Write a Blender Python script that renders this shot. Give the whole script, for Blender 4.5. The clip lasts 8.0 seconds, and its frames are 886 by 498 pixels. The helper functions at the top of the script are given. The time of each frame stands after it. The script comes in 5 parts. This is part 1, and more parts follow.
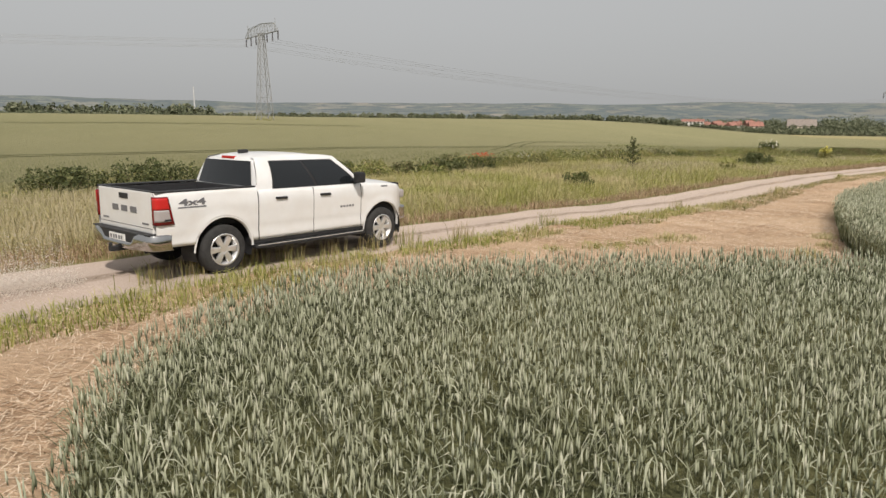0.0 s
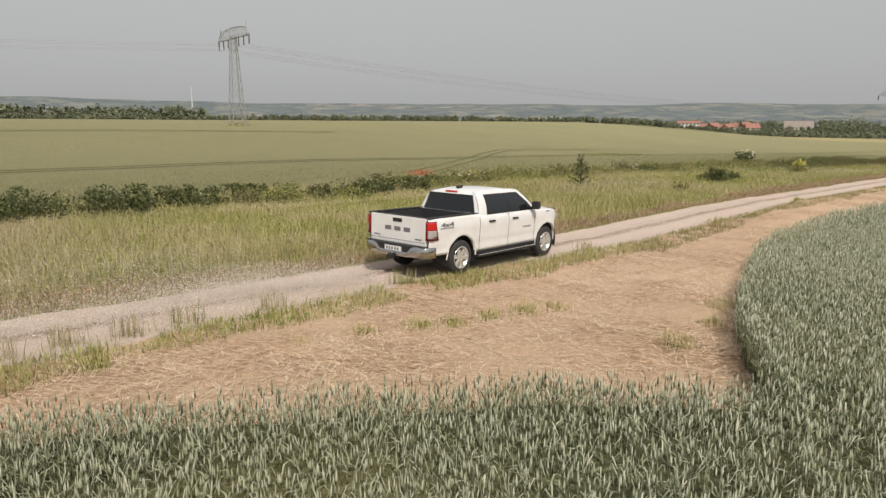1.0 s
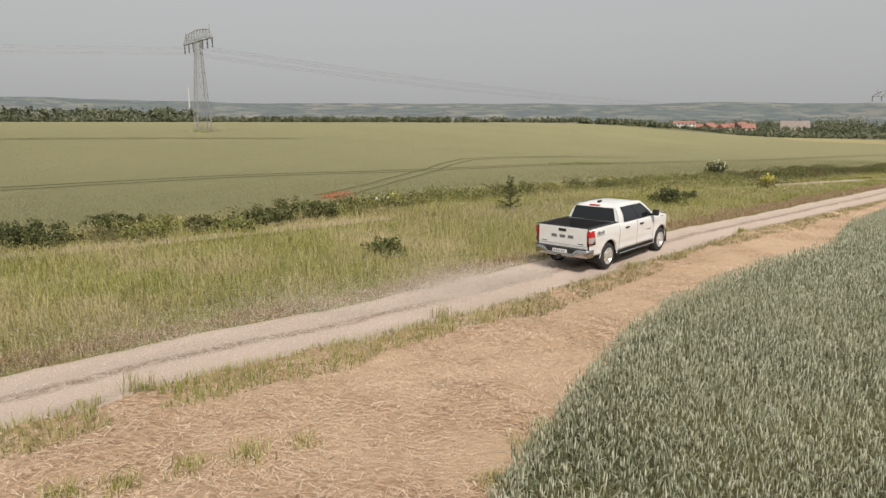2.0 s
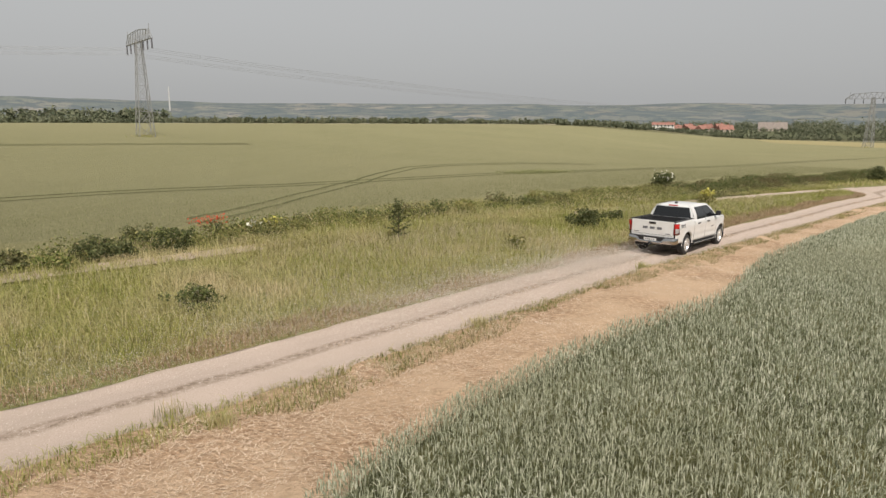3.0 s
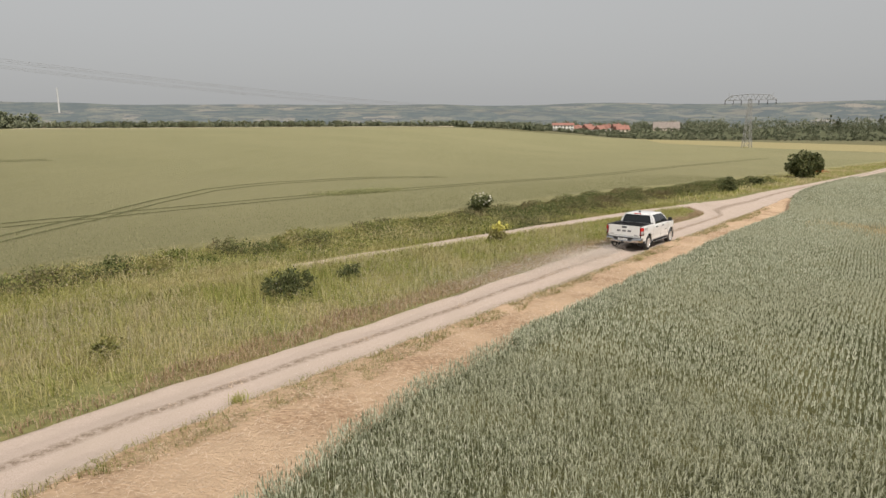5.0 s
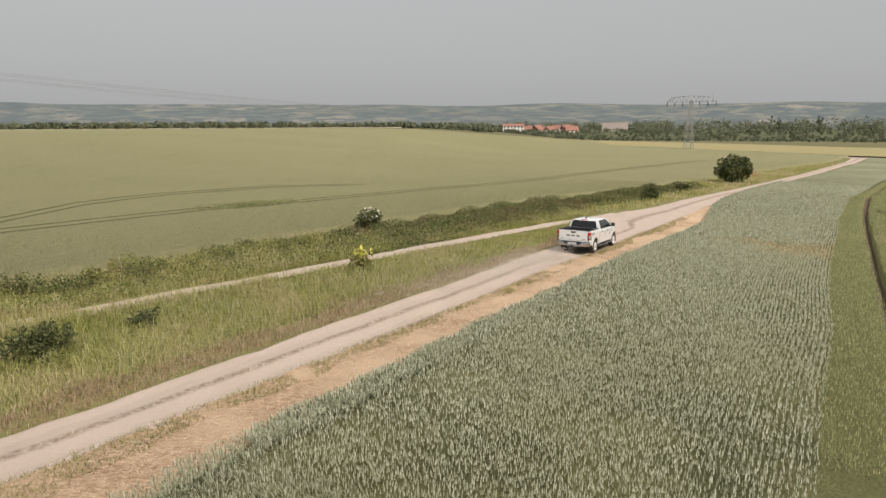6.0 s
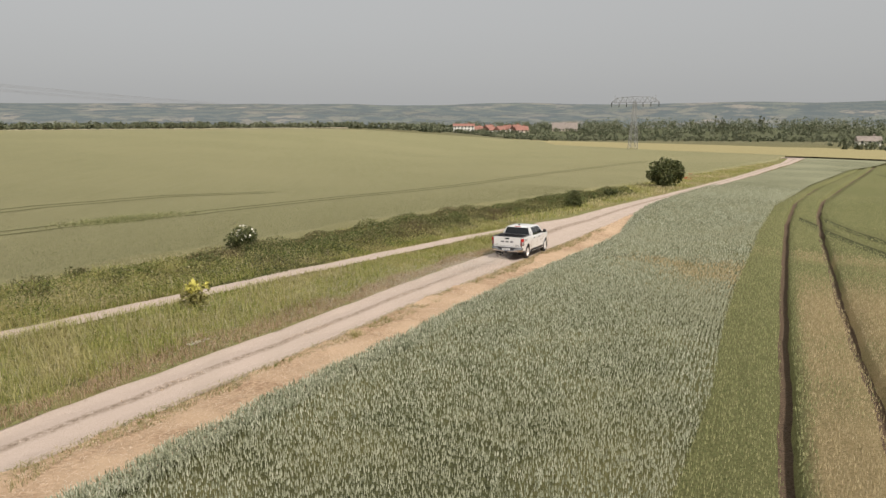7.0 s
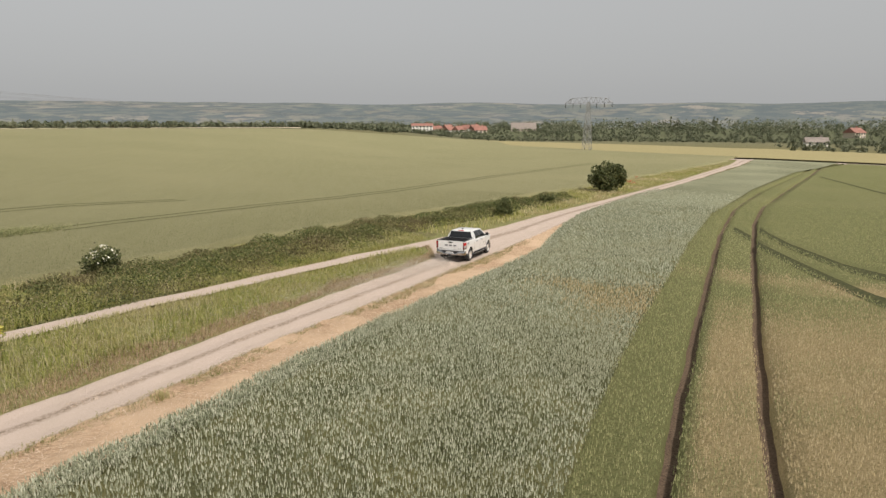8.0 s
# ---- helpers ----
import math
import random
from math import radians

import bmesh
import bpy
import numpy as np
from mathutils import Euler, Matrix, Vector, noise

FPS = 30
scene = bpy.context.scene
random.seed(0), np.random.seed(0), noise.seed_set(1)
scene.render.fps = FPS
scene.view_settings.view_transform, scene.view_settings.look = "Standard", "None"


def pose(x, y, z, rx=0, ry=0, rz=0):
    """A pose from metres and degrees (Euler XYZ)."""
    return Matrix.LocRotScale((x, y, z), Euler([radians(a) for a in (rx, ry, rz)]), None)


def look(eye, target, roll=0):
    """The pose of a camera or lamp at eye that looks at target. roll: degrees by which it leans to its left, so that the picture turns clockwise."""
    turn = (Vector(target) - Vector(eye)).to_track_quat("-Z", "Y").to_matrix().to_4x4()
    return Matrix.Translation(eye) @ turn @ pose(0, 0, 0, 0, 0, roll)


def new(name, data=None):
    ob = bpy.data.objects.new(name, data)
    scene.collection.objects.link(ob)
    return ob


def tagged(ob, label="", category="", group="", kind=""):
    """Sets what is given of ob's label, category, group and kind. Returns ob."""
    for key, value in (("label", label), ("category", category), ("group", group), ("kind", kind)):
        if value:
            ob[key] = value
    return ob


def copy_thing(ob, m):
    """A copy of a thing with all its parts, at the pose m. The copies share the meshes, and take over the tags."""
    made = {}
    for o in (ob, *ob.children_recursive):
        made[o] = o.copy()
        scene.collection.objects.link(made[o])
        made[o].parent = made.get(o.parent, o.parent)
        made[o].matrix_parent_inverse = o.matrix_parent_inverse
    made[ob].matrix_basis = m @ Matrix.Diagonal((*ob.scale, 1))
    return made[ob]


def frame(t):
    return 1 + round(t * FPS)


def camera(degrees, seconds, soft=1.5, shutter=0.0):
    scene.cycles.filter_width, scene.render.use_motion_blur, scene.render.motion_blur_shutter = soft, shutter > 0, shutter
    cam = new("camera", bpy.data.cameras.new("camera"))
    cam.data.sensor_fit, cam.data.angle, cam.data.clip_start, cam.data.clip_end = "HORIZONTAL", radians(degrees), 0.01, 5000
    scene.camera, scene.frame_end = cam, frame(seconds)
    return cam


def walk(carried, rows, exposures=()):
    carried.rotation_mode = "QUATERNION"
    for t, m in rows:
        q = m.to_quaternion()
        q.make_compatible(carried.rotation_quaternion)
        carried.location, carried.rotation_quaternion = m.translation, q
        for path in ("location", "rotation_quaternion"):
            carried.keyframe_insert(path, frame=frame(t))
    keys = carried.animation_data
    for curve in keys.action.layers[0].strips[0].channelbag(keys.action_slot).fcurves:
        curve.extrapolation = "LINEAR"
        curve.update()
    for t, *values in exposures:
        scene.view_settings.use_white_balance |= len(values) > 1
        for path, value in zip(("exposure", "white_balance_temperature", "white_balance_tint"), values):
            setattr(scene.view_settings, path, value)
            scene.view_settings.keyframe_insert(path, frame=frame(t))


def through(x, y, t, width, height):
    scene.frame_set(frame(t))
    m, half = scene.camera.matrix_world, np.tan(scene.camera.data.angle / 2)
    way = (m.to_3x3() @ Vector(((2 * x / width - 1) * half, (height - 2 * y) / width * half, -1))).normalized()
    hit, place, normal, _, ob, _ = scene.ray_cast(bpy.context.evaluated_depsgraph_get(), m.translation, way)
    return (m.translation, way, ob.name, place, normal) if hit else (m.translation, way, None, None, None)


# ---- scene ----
cam = camera(67.0, 8.0, soft=1.45)
PATH = [
    (0, (3.845, 1.412, 2.713), (3.524, 3.35, 2.338), 0.2),
    (0.5, (5.254, 3.019, 2.991), (4.935, 4.958, 2.617), 0.2),
    (1, (6.922, 4.94, 3.548), (6.603, 6.878, 3.175), 0.2),
    (1.5, (8.568, 7.103, 4.054), (8.248, 9.041, 3.68), 0.1),
    (3, (14.36, 13.986, 5.155), (14.088, 15.932, 4.781), 0.2),
    (3.5, (16.278, 16.317, 5.489), (16.062, 18.27, 5.116), 0.2),
    (4, (18.554, 18.837, 5.868), (18.404, 20.796, 5.495), 0.1),
    (4.5, (20.785, 21.391, 6.123), (20.696, 23.354, 5.75), -0.1),
    (6, (28.306, 28.728, 6.842), (28.406, 30.691, 6.469), -0.2),
    (6.5, (30.65, 30.926, 7.061), (30.813, 32.884, 6.687), -0.2),
    (7, (33.159, 33.208, 7.297), (33.387, 35.159, 6.922), -0.2),
    (7.5, (35.451, 35.215, 7.5), (35.737, 37.158, 7.124), -0.1),
    (8, (37.768, 37.222, 7.654), (38.103, 39.157, 7.277), -0.0),
]
walk(cam, [(t, look(eye, target, roll)) for t, eye, target, roll in PATH])

# ---- light ----
world = bpy.data.worlds.new("hazy_sky")
scene.world = world
world.use_nodes = True
wn, wl = world.node_tree.nodes, world.node_tree.links
SUN_DIR = Vector((0.40, -0.86, 1.10)).normalized()
sky = wn.new("ShaderNodeTexSky")
sky.sky_type, sky.sun_disc = "NISHITA", False
sky.sun_elevation = math.asin(SUN_DIR.z)
sky.sun_rotation = math.atan2(SUN_DIR.x, SUN_DIR.y)
sky.air_density, sky.dust_density, sky.ozone_density, sky.altitude = 1.2, 6.0, 1.0, 150
hazy = wn.new("ShaderNodeHueSaturation")
hazy.inputs["Saturation"].default_value = 0.22
wl.new(sky.outputs[0], hazy.inputs["Color"])
veil = wn.new("ShaderNodeMix")
veil.data_type = "RGBA"
veil.inputs["Factor"].default_value = 0.72
veil.inputs["B"].default_value = (4.86, 4.90, 4.90, 1)
wl.new(hazy.outputs[0], veil.inputs["A"])
wl.new(veil.outputs["Result"], wn["Background"].inputs["Color"])
wn["Background"].inputs["Strength"].default_value = 0.1
sun = new("sun", bpy.data.lights.new("sun", "SUN"))
sun.data.energy, sun.data.angle, sun.data.color = 3.3, radians(3.0), (1.0, 0.925, 0.85)
sun.matrix_world = look(SUN_DIR * 50, (0, 0, 0))
scene.view_settings.exposure = 0.13


# ---- plan: a runs along the road, p to its left ----
def ap(x, y):
    return (x + 2) * 0.614 + (y - 12) * 0.789, -(x + 2) * 0.789 + (y - 12) * 0.614


def xy(a, p):
    return -2 + a * 0.614 - p * 0.789, 12 + a * 0.789 + p * 0.614


def sstep(lo, hi, v):
    t = np.clip((v - lo) / (hi - lo), 0, 1)
    return t * t * (3 - 2 * t)


def ground_ap(a, p):
    """Height of the land at plan places (arrays)."""
    a, p = np.asarray(a, float), np.asarray(p, float)
    fall = -0.023 * (np.log1p(np.exp(-np.abs(a - 32) / 6)) * 6 + np.maximum(0, a - 32))
    fall = np.maximum(fall, -5.2)
    q = p - 0.3 * np.maximum(0, a - 60)
    z = fall * (1 - sstep(40, 160, q)) + 3.3 * sstep(25, 125, q)
    z = z + np.exp(-((p / 9) ** 2)) * (0.16 * np.exp(-((a / 5) ** 2)) - 0.24 * np.exp(-(((a - 19) / 7) ** 2)) - 0.55 * np.exp(-(((a - 90) / 15) ** 2)))
    z = z + 0.022 * np.minimum(0, np.maximum(p, -60) + 2) * sstep(10, 80, a)
    far = np.hypot(a, p)
    away = sstep(440, 620, far) * sstep(60, 200, a)
    return z * (1 - away) - 3.0 * away


def lerp(table, v):
    xs, ys = zip(*table)
    return np.interp(v, xs, ys)


ROAD_R = [(-40, -2.4), (-4, -1.4), (1.3, -1.05), (4, -0.85), (7, -0.6), (10, -0.4), (14, -0.5), (17, -0.35), (22, -0.25), (28, -0.22), (34, 0.1), (42, 0.25), (48, 0.5), (54, 0.65), (58, 0.85), (62, 1.2), (68, 1.35), (74, 1.75), (80, 2.4), (90, 2.95), (103, 3.3), (125, 2.95), (155, 2.4), (180, 1.6), (236, 0.6), (290, -1.4)]
ROAD_L = [(-40, 1.7), (-2, 2.05), (2, 1.98), (6, 2.05), (10, 2.35), (15, 2.4), (20, 2.75), (26, 2.65), (33, 2.65), (40, 2.72), (45, 3.0), (50, 3.3), (58, 3.6), (64, 4.1), (72, 4.65), (80, 5.1), (83.5, 5.7), (87.5, 8.6), (93, 8.8), (98, 7.7), (107, 7.2), (115, 6.65), (128, 5.8), (174, 4.0), (270, 3.0), (290, 3.4)]
TRACK = [(-40, 15.5), (10, 14.2), (17.7, 13.7), (20.9, 13.5), (28, 13.0), (38.8, 12.1), (45.3, 11.7), (50, 11.1), (57, 10.65), (63, 10.6), (66, 10.3), (70, 9.8), (75, 9.35), (82, 9.2), (87, 8.7), (94, 7.9)]
VERGE_L = [(-40, 17.5), (0, 17.0), (14, 17.2), (30, 17.7), (42, 18.2), (56, 18.7), (66, 18.4), (79, 18.6), (90, 18.2), (99, 17.2), (106, 16.2), (118, 15.2), (134, 14.0), (141, 13.4), (165, 12.0), (190, 11.0), (236, 8.2), (269, 5.6), (290, 5.2)]
WHEAT = [(-40, -22), (-9, -10.5), (-5, -8.0), (-4, -7.0), (-3.6, -6.0), (-3, -5.2), (-2.2, -4.6), (-0.8, -4.1), (1.2, -4.4), (3, -5.4), (5.5, -6.9), (7, -8.4), (7.6, -8.8), (8.3, -8.3),
         (10, -7.2), (12.5, -6.1), (14, -5.6), (16, -4.9), (17.8, -4.3), (20, -3.95), (23, -3.75), (25.5, -3.85), (28.5, -4.25), (30.5, -4.15), (33, -3.5), (36, -2.95), (41, -2.75), (46, -2.6), (48, -2.4), (52.5, -2.2), (57, -2.1), (60, -1.8), (66, -1.5), (72.4, -1.3), (80, -0.9), (88, -0.3), (93, 0.7), (100.6, 2.0), (108, 2.6), (125, 2.4), (139, 2.1), (155, 1.6), (175, 0.6), (218, -0.6), (282, -1.7)]
GREEN = [(-40, -16), (40, -13.2), (50, -12.35), (57, -12.0), (65, -11.1), (72, -10.55), (83, -9.9), (95, -9.1), (115, -8.4), (154, -9.7), (219, -14.6), (282, -25)]
TRAM_1 = [(-40, -18), (40, -15.5), (59, -13.7), (65, -13.25), (73, -12.65), (83, -11.85), (104, -10.45), (124, -9.75), (134, -10.0), (151, -10.7), (205, -14.9), (254, -19.0), (282, -26)]
TRAM_2 = [(-40, -20), (40, -17.6), (60, -16.0), (67, -15.45), (75, -14.85), (88, -13.9), (113, -12.45), (130, -12.35), (167, -14.7), (210, -17.6), (256, -20.4), (282, -27.5)]

SHEET_FAR = [(4, 300), (49, 320), (82, 342), (115, 362), (145, 415), (168, 405), (190, 340), (253, 290), (303, 240), (420, 60)]


# ---- building helpers ----
def part(name, bm, material, parent=None, label="", smooth=False):
    """Links a bmesh as one mesh object, under a thing or a part."""
    me = bpy.data.meshes.new(name)
    bm.to_mesh(me)
    bm.free()
    ob = new(name, me)
    for m in material if isinstance(material, (list, tuple)) else [material]:
        me.materials.append(m)
    if smooth:
        me.shade_smooth()
    ob.parent = parent
    return tagged(ob, label) if label else ob


def raw(name, verts, faces, material, parent=None, smooth=False):
    """A mesh object from arrays of places and faces."""
    me = bpy.data.meshes.new(name)
    verts = np.asarray(verts, np.float32).reshape(-1, 3)
    loops = [np.asarray(f, np.int32) for f in (faces if isinstance(faces, list) else [faces]) if len(f)]
    me.vertices.add(len(verts))
    me.vertices.foreach_set("co", verts.ravel())
    me.loops.add(sum(f.size for f in loops))
    me.loops.foreach_set("vertex_index", np.concatenate([f.ravel() for f in loops]))
    sizes = np.concatenate([np.full(len(f), f.shape[1], np.int32) for f in loops])
    me.polygons.add(len(sizes))
    me.polygons.foreach_set("loop_start", np.r_[0, np.cumsum(sizes)[:-1]].astype(np.int32))
    me.update(calc_edges=True)
    me.materials.append(material)
    if smooth:
        me.shade_smooth()
    ob = new(name, me)
    ob.parent = parent
    return ob


def sheet(name, a_s, rows, material, lift=0.0, relief=None, smooth=True):
    """A strip of land: for each a a row of p, laid on the ground."""
    a = np.repeat(np.asarray(a_s, float)[:, None], len(rows[0]), 1)
    p = np.asarray(rows, float)
    z = ground_ap(a, p) + lift
    if relief is not None:
        z = z + relief(a, p)
    x, y = xy(a, p)
    n, m = a.shape
    k = np.arange(n * m).reshape(n, m)
    quads = np.stack([k[:-1, :-1], k[1:, :-1], k[1:, 1:], k[:-1, 1:]], -1).reshape(-1, 4)[:, ::-1]
    return raw(name, np.stack([x, y, z], -1), quads, material, smooth=smooth)


def box(bm, x0, x1, y0, y1, z0, z1, bevel=0.0, mat=0):
    made = bmesh.ops.create_cube(bm, size=1.0, matrix=Matrix.LocRotScale(((x0 + x1) / 2, (y0 + y1) / 2, (z0 + z1) / 2), None, (x1 - x0, y1 - y0, z1 - z0)))
    if bevel:
        edges = list({e for v in made["verts"] for e in v.link_edges})
        bmesh.ops.bevel(bm, geom=edges, offset=bevel, segments=2, affect="EDGES", profile=0.6)
    return bm


def boxed(name, *dims, bevel=0.0, material=None, parent=None, label=""):
    return part(name, box(bmesh.new(), *dims, bevel=bevel), material, parent, label, smooth=False)


def rod(bm, p, q, r0, r1=None, sides=8):
    p, q = Vector(p), Vector(q)
    m = Matrix.Translation((p + q) / 2) @ (q - p).to_track_quat("Z", "Y").to_matrix().to_4x4()
    bmesh.ops.create_cone(bm, cap_ends=True, segments=sides, radius1=r0, radius2=r1 or r0, depth=(q - p).length, matrix=m)
    return bm


# ---- materials ----
def shader(name, rough=0.8, metal=0.0):
    mat = bpy.data.materials.new(name)
    mat.use_nodes = True
    nt = mat.node_tree
    b = nt.nodes["Principled BSDF"]
    b.inputs["Roughness"].default_value, b.inputs["Metallic"].default_value = rough, metal
    return mat, nt, b


def ramp(nt, fac, stops):
    r = nt.nodes.new("ShaderNodeValToRGB")
    e = r.color_ramp.elements
    while len(e) < len(stops):
        e.new(0.5)
    for k, (pos, c) in zip(e, stops):
        k.position, k.color = pos, (*c, 1)
    nt.links.new(fac, r.inputs[0])
    return r.outputs[0]


def noise_of(nt, scale, detail=4, rough=0.6, stretch=None, turn=0.0):
    g = nt.nodes.new("ShaderNodeNewGeometry")
    mp = nt.nodes.new("ShaderNodeMapping")
    mp.inputs["Rotation"].default_value = (0, 0, radians(turn))
    if stretch:
        mp.inputs["Scale"].default_value = stretch
    nt.links.new(g.outputs["Position"], mp.inputs[0])
    n = nt.nodes.new("ShaderNodeTexNoise")
    n.inputs["Scale"].default_value, n.inputs["Detail"].default_value, n.inputs["Roughness"].default_value = scale, detail, rough
    nt.links.new(mp.outputs[0], n.inputs["Vector"])
    return n.outputs["Fac"]


def blend(nt, fac, c1, c2, kind="MIX"):
    m = nt.nodes.new("ShaderNodeMix")
    m.data_type, m.blend_type = "RGBA", kind
    for sock, v in ((m.inputs["Factor"], fac), (m.inputs["A"], c1), (m.inputs["B"], c2)):
        if hasattr(v, "is_linked"):
            nt.links.new(v, sock)
        else:
            sock.default_value = v if isinstance(v, float) else (*v, 1)
    return m.outputs["Result"]


def bump(nt, b, height, dist, strength=1.0):
    n = nt.nodes.new("ShaderNodeBump")
    n.inputs["Distance"].default_value, n.inputs["Strength"].default_value = dist, strength
    nt.links.new(height, n.inputs["Height"])
    nt.links.new(n.outputs[0], b.inputs["Normal"])


def earthy(name, dark, light, scale, big=0.15, bump_d=0.03, rough=0.95, stretch=None, turn=0.0, tint=None):
    """A loose or growing surface: fine grain between two colours, broad patches over it, and relief."""
    mat, nt, b = shader(name, rough)
    fine = noise_of(nt, scale, 6, 0.7, stretch, turn)
    col = ramp(nt, fine, [(0.32, dark), (0.68, light)])
    broad = noise_of(nt, big, 3)
    if tint:
        col = blend(nt, ramp(nt, broad, [(0.42, (0, 0, 0)), (0.62, (1, 1, 1))]), col, tint)
    nt.links.new(col, b.inputs["Base Color"])
    bump(nt, b, fine, bump_d)
    b.inputs["Specular IOR Level"].default_value = 0.15
    return mat


def leafy(name, stops, rough=0.65, patch=None, patch_scale=0.12, through=0.25):
    """Blades and leaves: colour varies from piece to piece, and by broad patches; a little light comes through."""
    mat, nt, b = shader(name, rough)
    g = nt.nodes.new("ShaderNodeNewGeometry")
    col = ramp(nt, g.outputs["Random Per Island"], stops)
    if patch:
        f = ramp(nt, noise_of(nt, patch_scale, 3), [(0.45, (0, 0, 0)), (0.65, (1, 1, 1))])
        col = blend(nt, f, col, blend(nt, 0.65, col, patch))
    nt.links.new(col, b.inputs["Base Color"])
    b.inputs["Specular IOR Level"].default_value = 0.25
    if through:
        tr = nt.nodes.new("ShaderNodeBsdfTranslucent")
        nt.links.new(col, tr.inputs["Color"])
        mx = nt.nodes.new("ShaderNodeMixShader")
        mx.inputs[0].default_value = through
        nt.links.new(b.outputs[0], mx.inputs[1])
        nt.links.new(tr.outputs[0], mx.inputs[2])
        nt.links.new(mx.outputs[0], nt.nodes["Material Output"].inputs[0])
    return mat


def plain(name, colour, rough=0.5, metal=0.0, grain=0.0, scale=6.0):
    mat, nt, b = shader(name, rough, metal)
    if grain:
        f = noise_of(nt, scale, 5)
        nt.links.new(ramp(nt, f, [(0.3, tuple(c * (1 - grain) for c in colour)), (0.7, tuple(min(1, c * (1 + grain)) for c in colour))]), b.inputs["Base Color"])
    else:
        b.inputs["Base Color"].default_value = (*colour, 1)
    return mat


STRAW_BED = earthy("trampled_straw", (0.25, 0.15, 0.08), (0.72, 0.52, 0.35), 6.0, 0.35, 0.09, stretch=(1.0, 2.4, 1.0), turn=20, tint=(0.62, 0.45, 0.30))
GRASS_BED = earthy("grass_floor", (0.12, 0.13, 0.045), (0.29, 0.275, 0.115), 6.0, 0.3, 0.04, tint=(0.235, 0.20, 0.085))
CANOPY_BLUE = earthy("wheat_canopy", (0.09, 0.095, 0.05), (0.36, 0.36, 0.23), 9.0, 0.05, 0.15, tint=(0.30, 0.30, 0.19))
# lower leaves, with the shade between the stalks put into the colour
CANOPY_SHADE = earthy("wheat_leaves", (0.045, 0.052, 0.024), (0.17, 0.17, 0.08), 14.0, 0.3, 0.10, tint=(0.18, 0.17, 0.075))


def road_stuff(name="dusty_gravel", crown=True):
    """Pale dust over gravel; the crown and the edges keep darker earth and stones."""
    mat, nt, b = shader(name, 0.95)
    fine = noise_of(nt, 34, 6, 0.8)
    clods = noise_of(nt, 7, 5, 0.7)
    streak = noise_of(nt, 0.9, 5, 0.6, (1.0, 0.10, 1.0), 38)
    col = ramp(nt, fine, [(0.30, (0.39, 0.305, 0.245)), (0.55, (0.54, 0.44, 0.37)), (0.75, (0.63, 0.535, 0.465))])
    col = blend(nt, ramp(nt, streak, [(0.42, (0, 0, 0)), (0.66, (0.6, 0.6, 0.6))]), col, (0.47, 0.385, 0.315))
    if crown:
        at = nt.nodes.new("ShaderNodeAttribute")
        at.attribute_name = "across"
        edge = ramp(nt, at.outputs["Fac"], [(0.0, (0.9, 0.9, 0.9)), (0.10, (0, 0, 0)), (0.41, (0, 0, 0)), (0.475, (1, 1, 1)), (0.53, (1, 1, 1)), (0.59, (0, 0, 0)), (0.92, (0, 0, 0)), (1.0, (0.9, 0.9, 0.9))])
        mask = blend(nt, 1.0, edge, ramp(nt, clods, [(0.36, (0.05, 0.05, 0.05)), (0.60, (1, 1, 1))]), "MULTIPLY")
        col = blend(nt, mask, col, ramp(nt, fine, [(0.35, (0.16, 0.12, 0.085)), (0.7, (0.36, 0.28, 0.21))]))
    nt.links.new(col, b.inputs["Base Color"])
    bump(nt, b, fine, 0.02)
    b.inputs["Specular IOR Level"].default_value = 0.1
    return mat


ROAD, LANE_ROAD = road_stuff(), road_stuff("dusty_lane", False)


def field_canopy():
    """The far field: fine ears, drill lines and broad paler patches."""
    mat, nt, b = shader("field_canopy", 0.9)
    fine = noise_of(nt, 7.0, 6, 0.75)
    lines = noise_of(nt, 1.1, 4, 0.6, (1.0, 0.06, 1.0), 52)
    col = ramp(nt, fine, [(0.28, (0.19, 0.185, 0.09)), (0.72, (0.36, 0.335, 0.185))])
    col = blend(nt, ramp(nt, lines, [(0.42, (0, 0, 0)), (0.7, (0.5, 0.5, 0.5))]), col, (0.24, 0.23, 0.115))
    col = blend(nt, ramp(nt, noise_of(nt, 0.02, 3), [(0.4, (0, 0, 0)), (0.65, (0.6, 0.6, 0.6))]), col, (0.31, 0.285, 0.155))
    nt.links.new(col, b.inputs["Base Color"])
    bump(nt, b, fine, 0.2)
    b.inputs["Specular IOR Level"].default_value = 0.1
    return mat


FIELD = field_canopy()
EAR = leafy("wheat_ear", [(0.0, (0.115, 0.128, 0.063)), (0.35, (0.29, 0.308, 0.195)), (0.75, (0.48, 0.495, 0.36)), (1.0, (0.66, 0.645, 0.50))], patch=(0.40, 0.40, 0.27))
EAR_GREEN = leafy("barley_ear", [(0.0, (0.14, 0.158, 0.06)), (0.5, (0.285, 0.295, 0.125)), (1.0, (0.44, 0.415, 0.21))])
WHEAT_LEAF = leafy("wheat_leaf", [(0.0, (0.08, 0.092, 0.042)), (0.6, (0.17, 0.185, 0.095)), (1.0, (0.29, 0.295, 0.17))])
EAR_DRY = leafy("ripe_ear", [(0.0, (0.28, 0.225, 0.105)), (0.5, (0.45, 0.36, 0.195)), (1.0, (0.60, 0.49, 0.30))])
EAR_FIELD = leafy("field_ear", [(0.0, (0.17, 0.175, 0.08)), (0.6, (0.27, 0.265, 0.135)), (1.0, (0.35, 0.33, 0.18))])
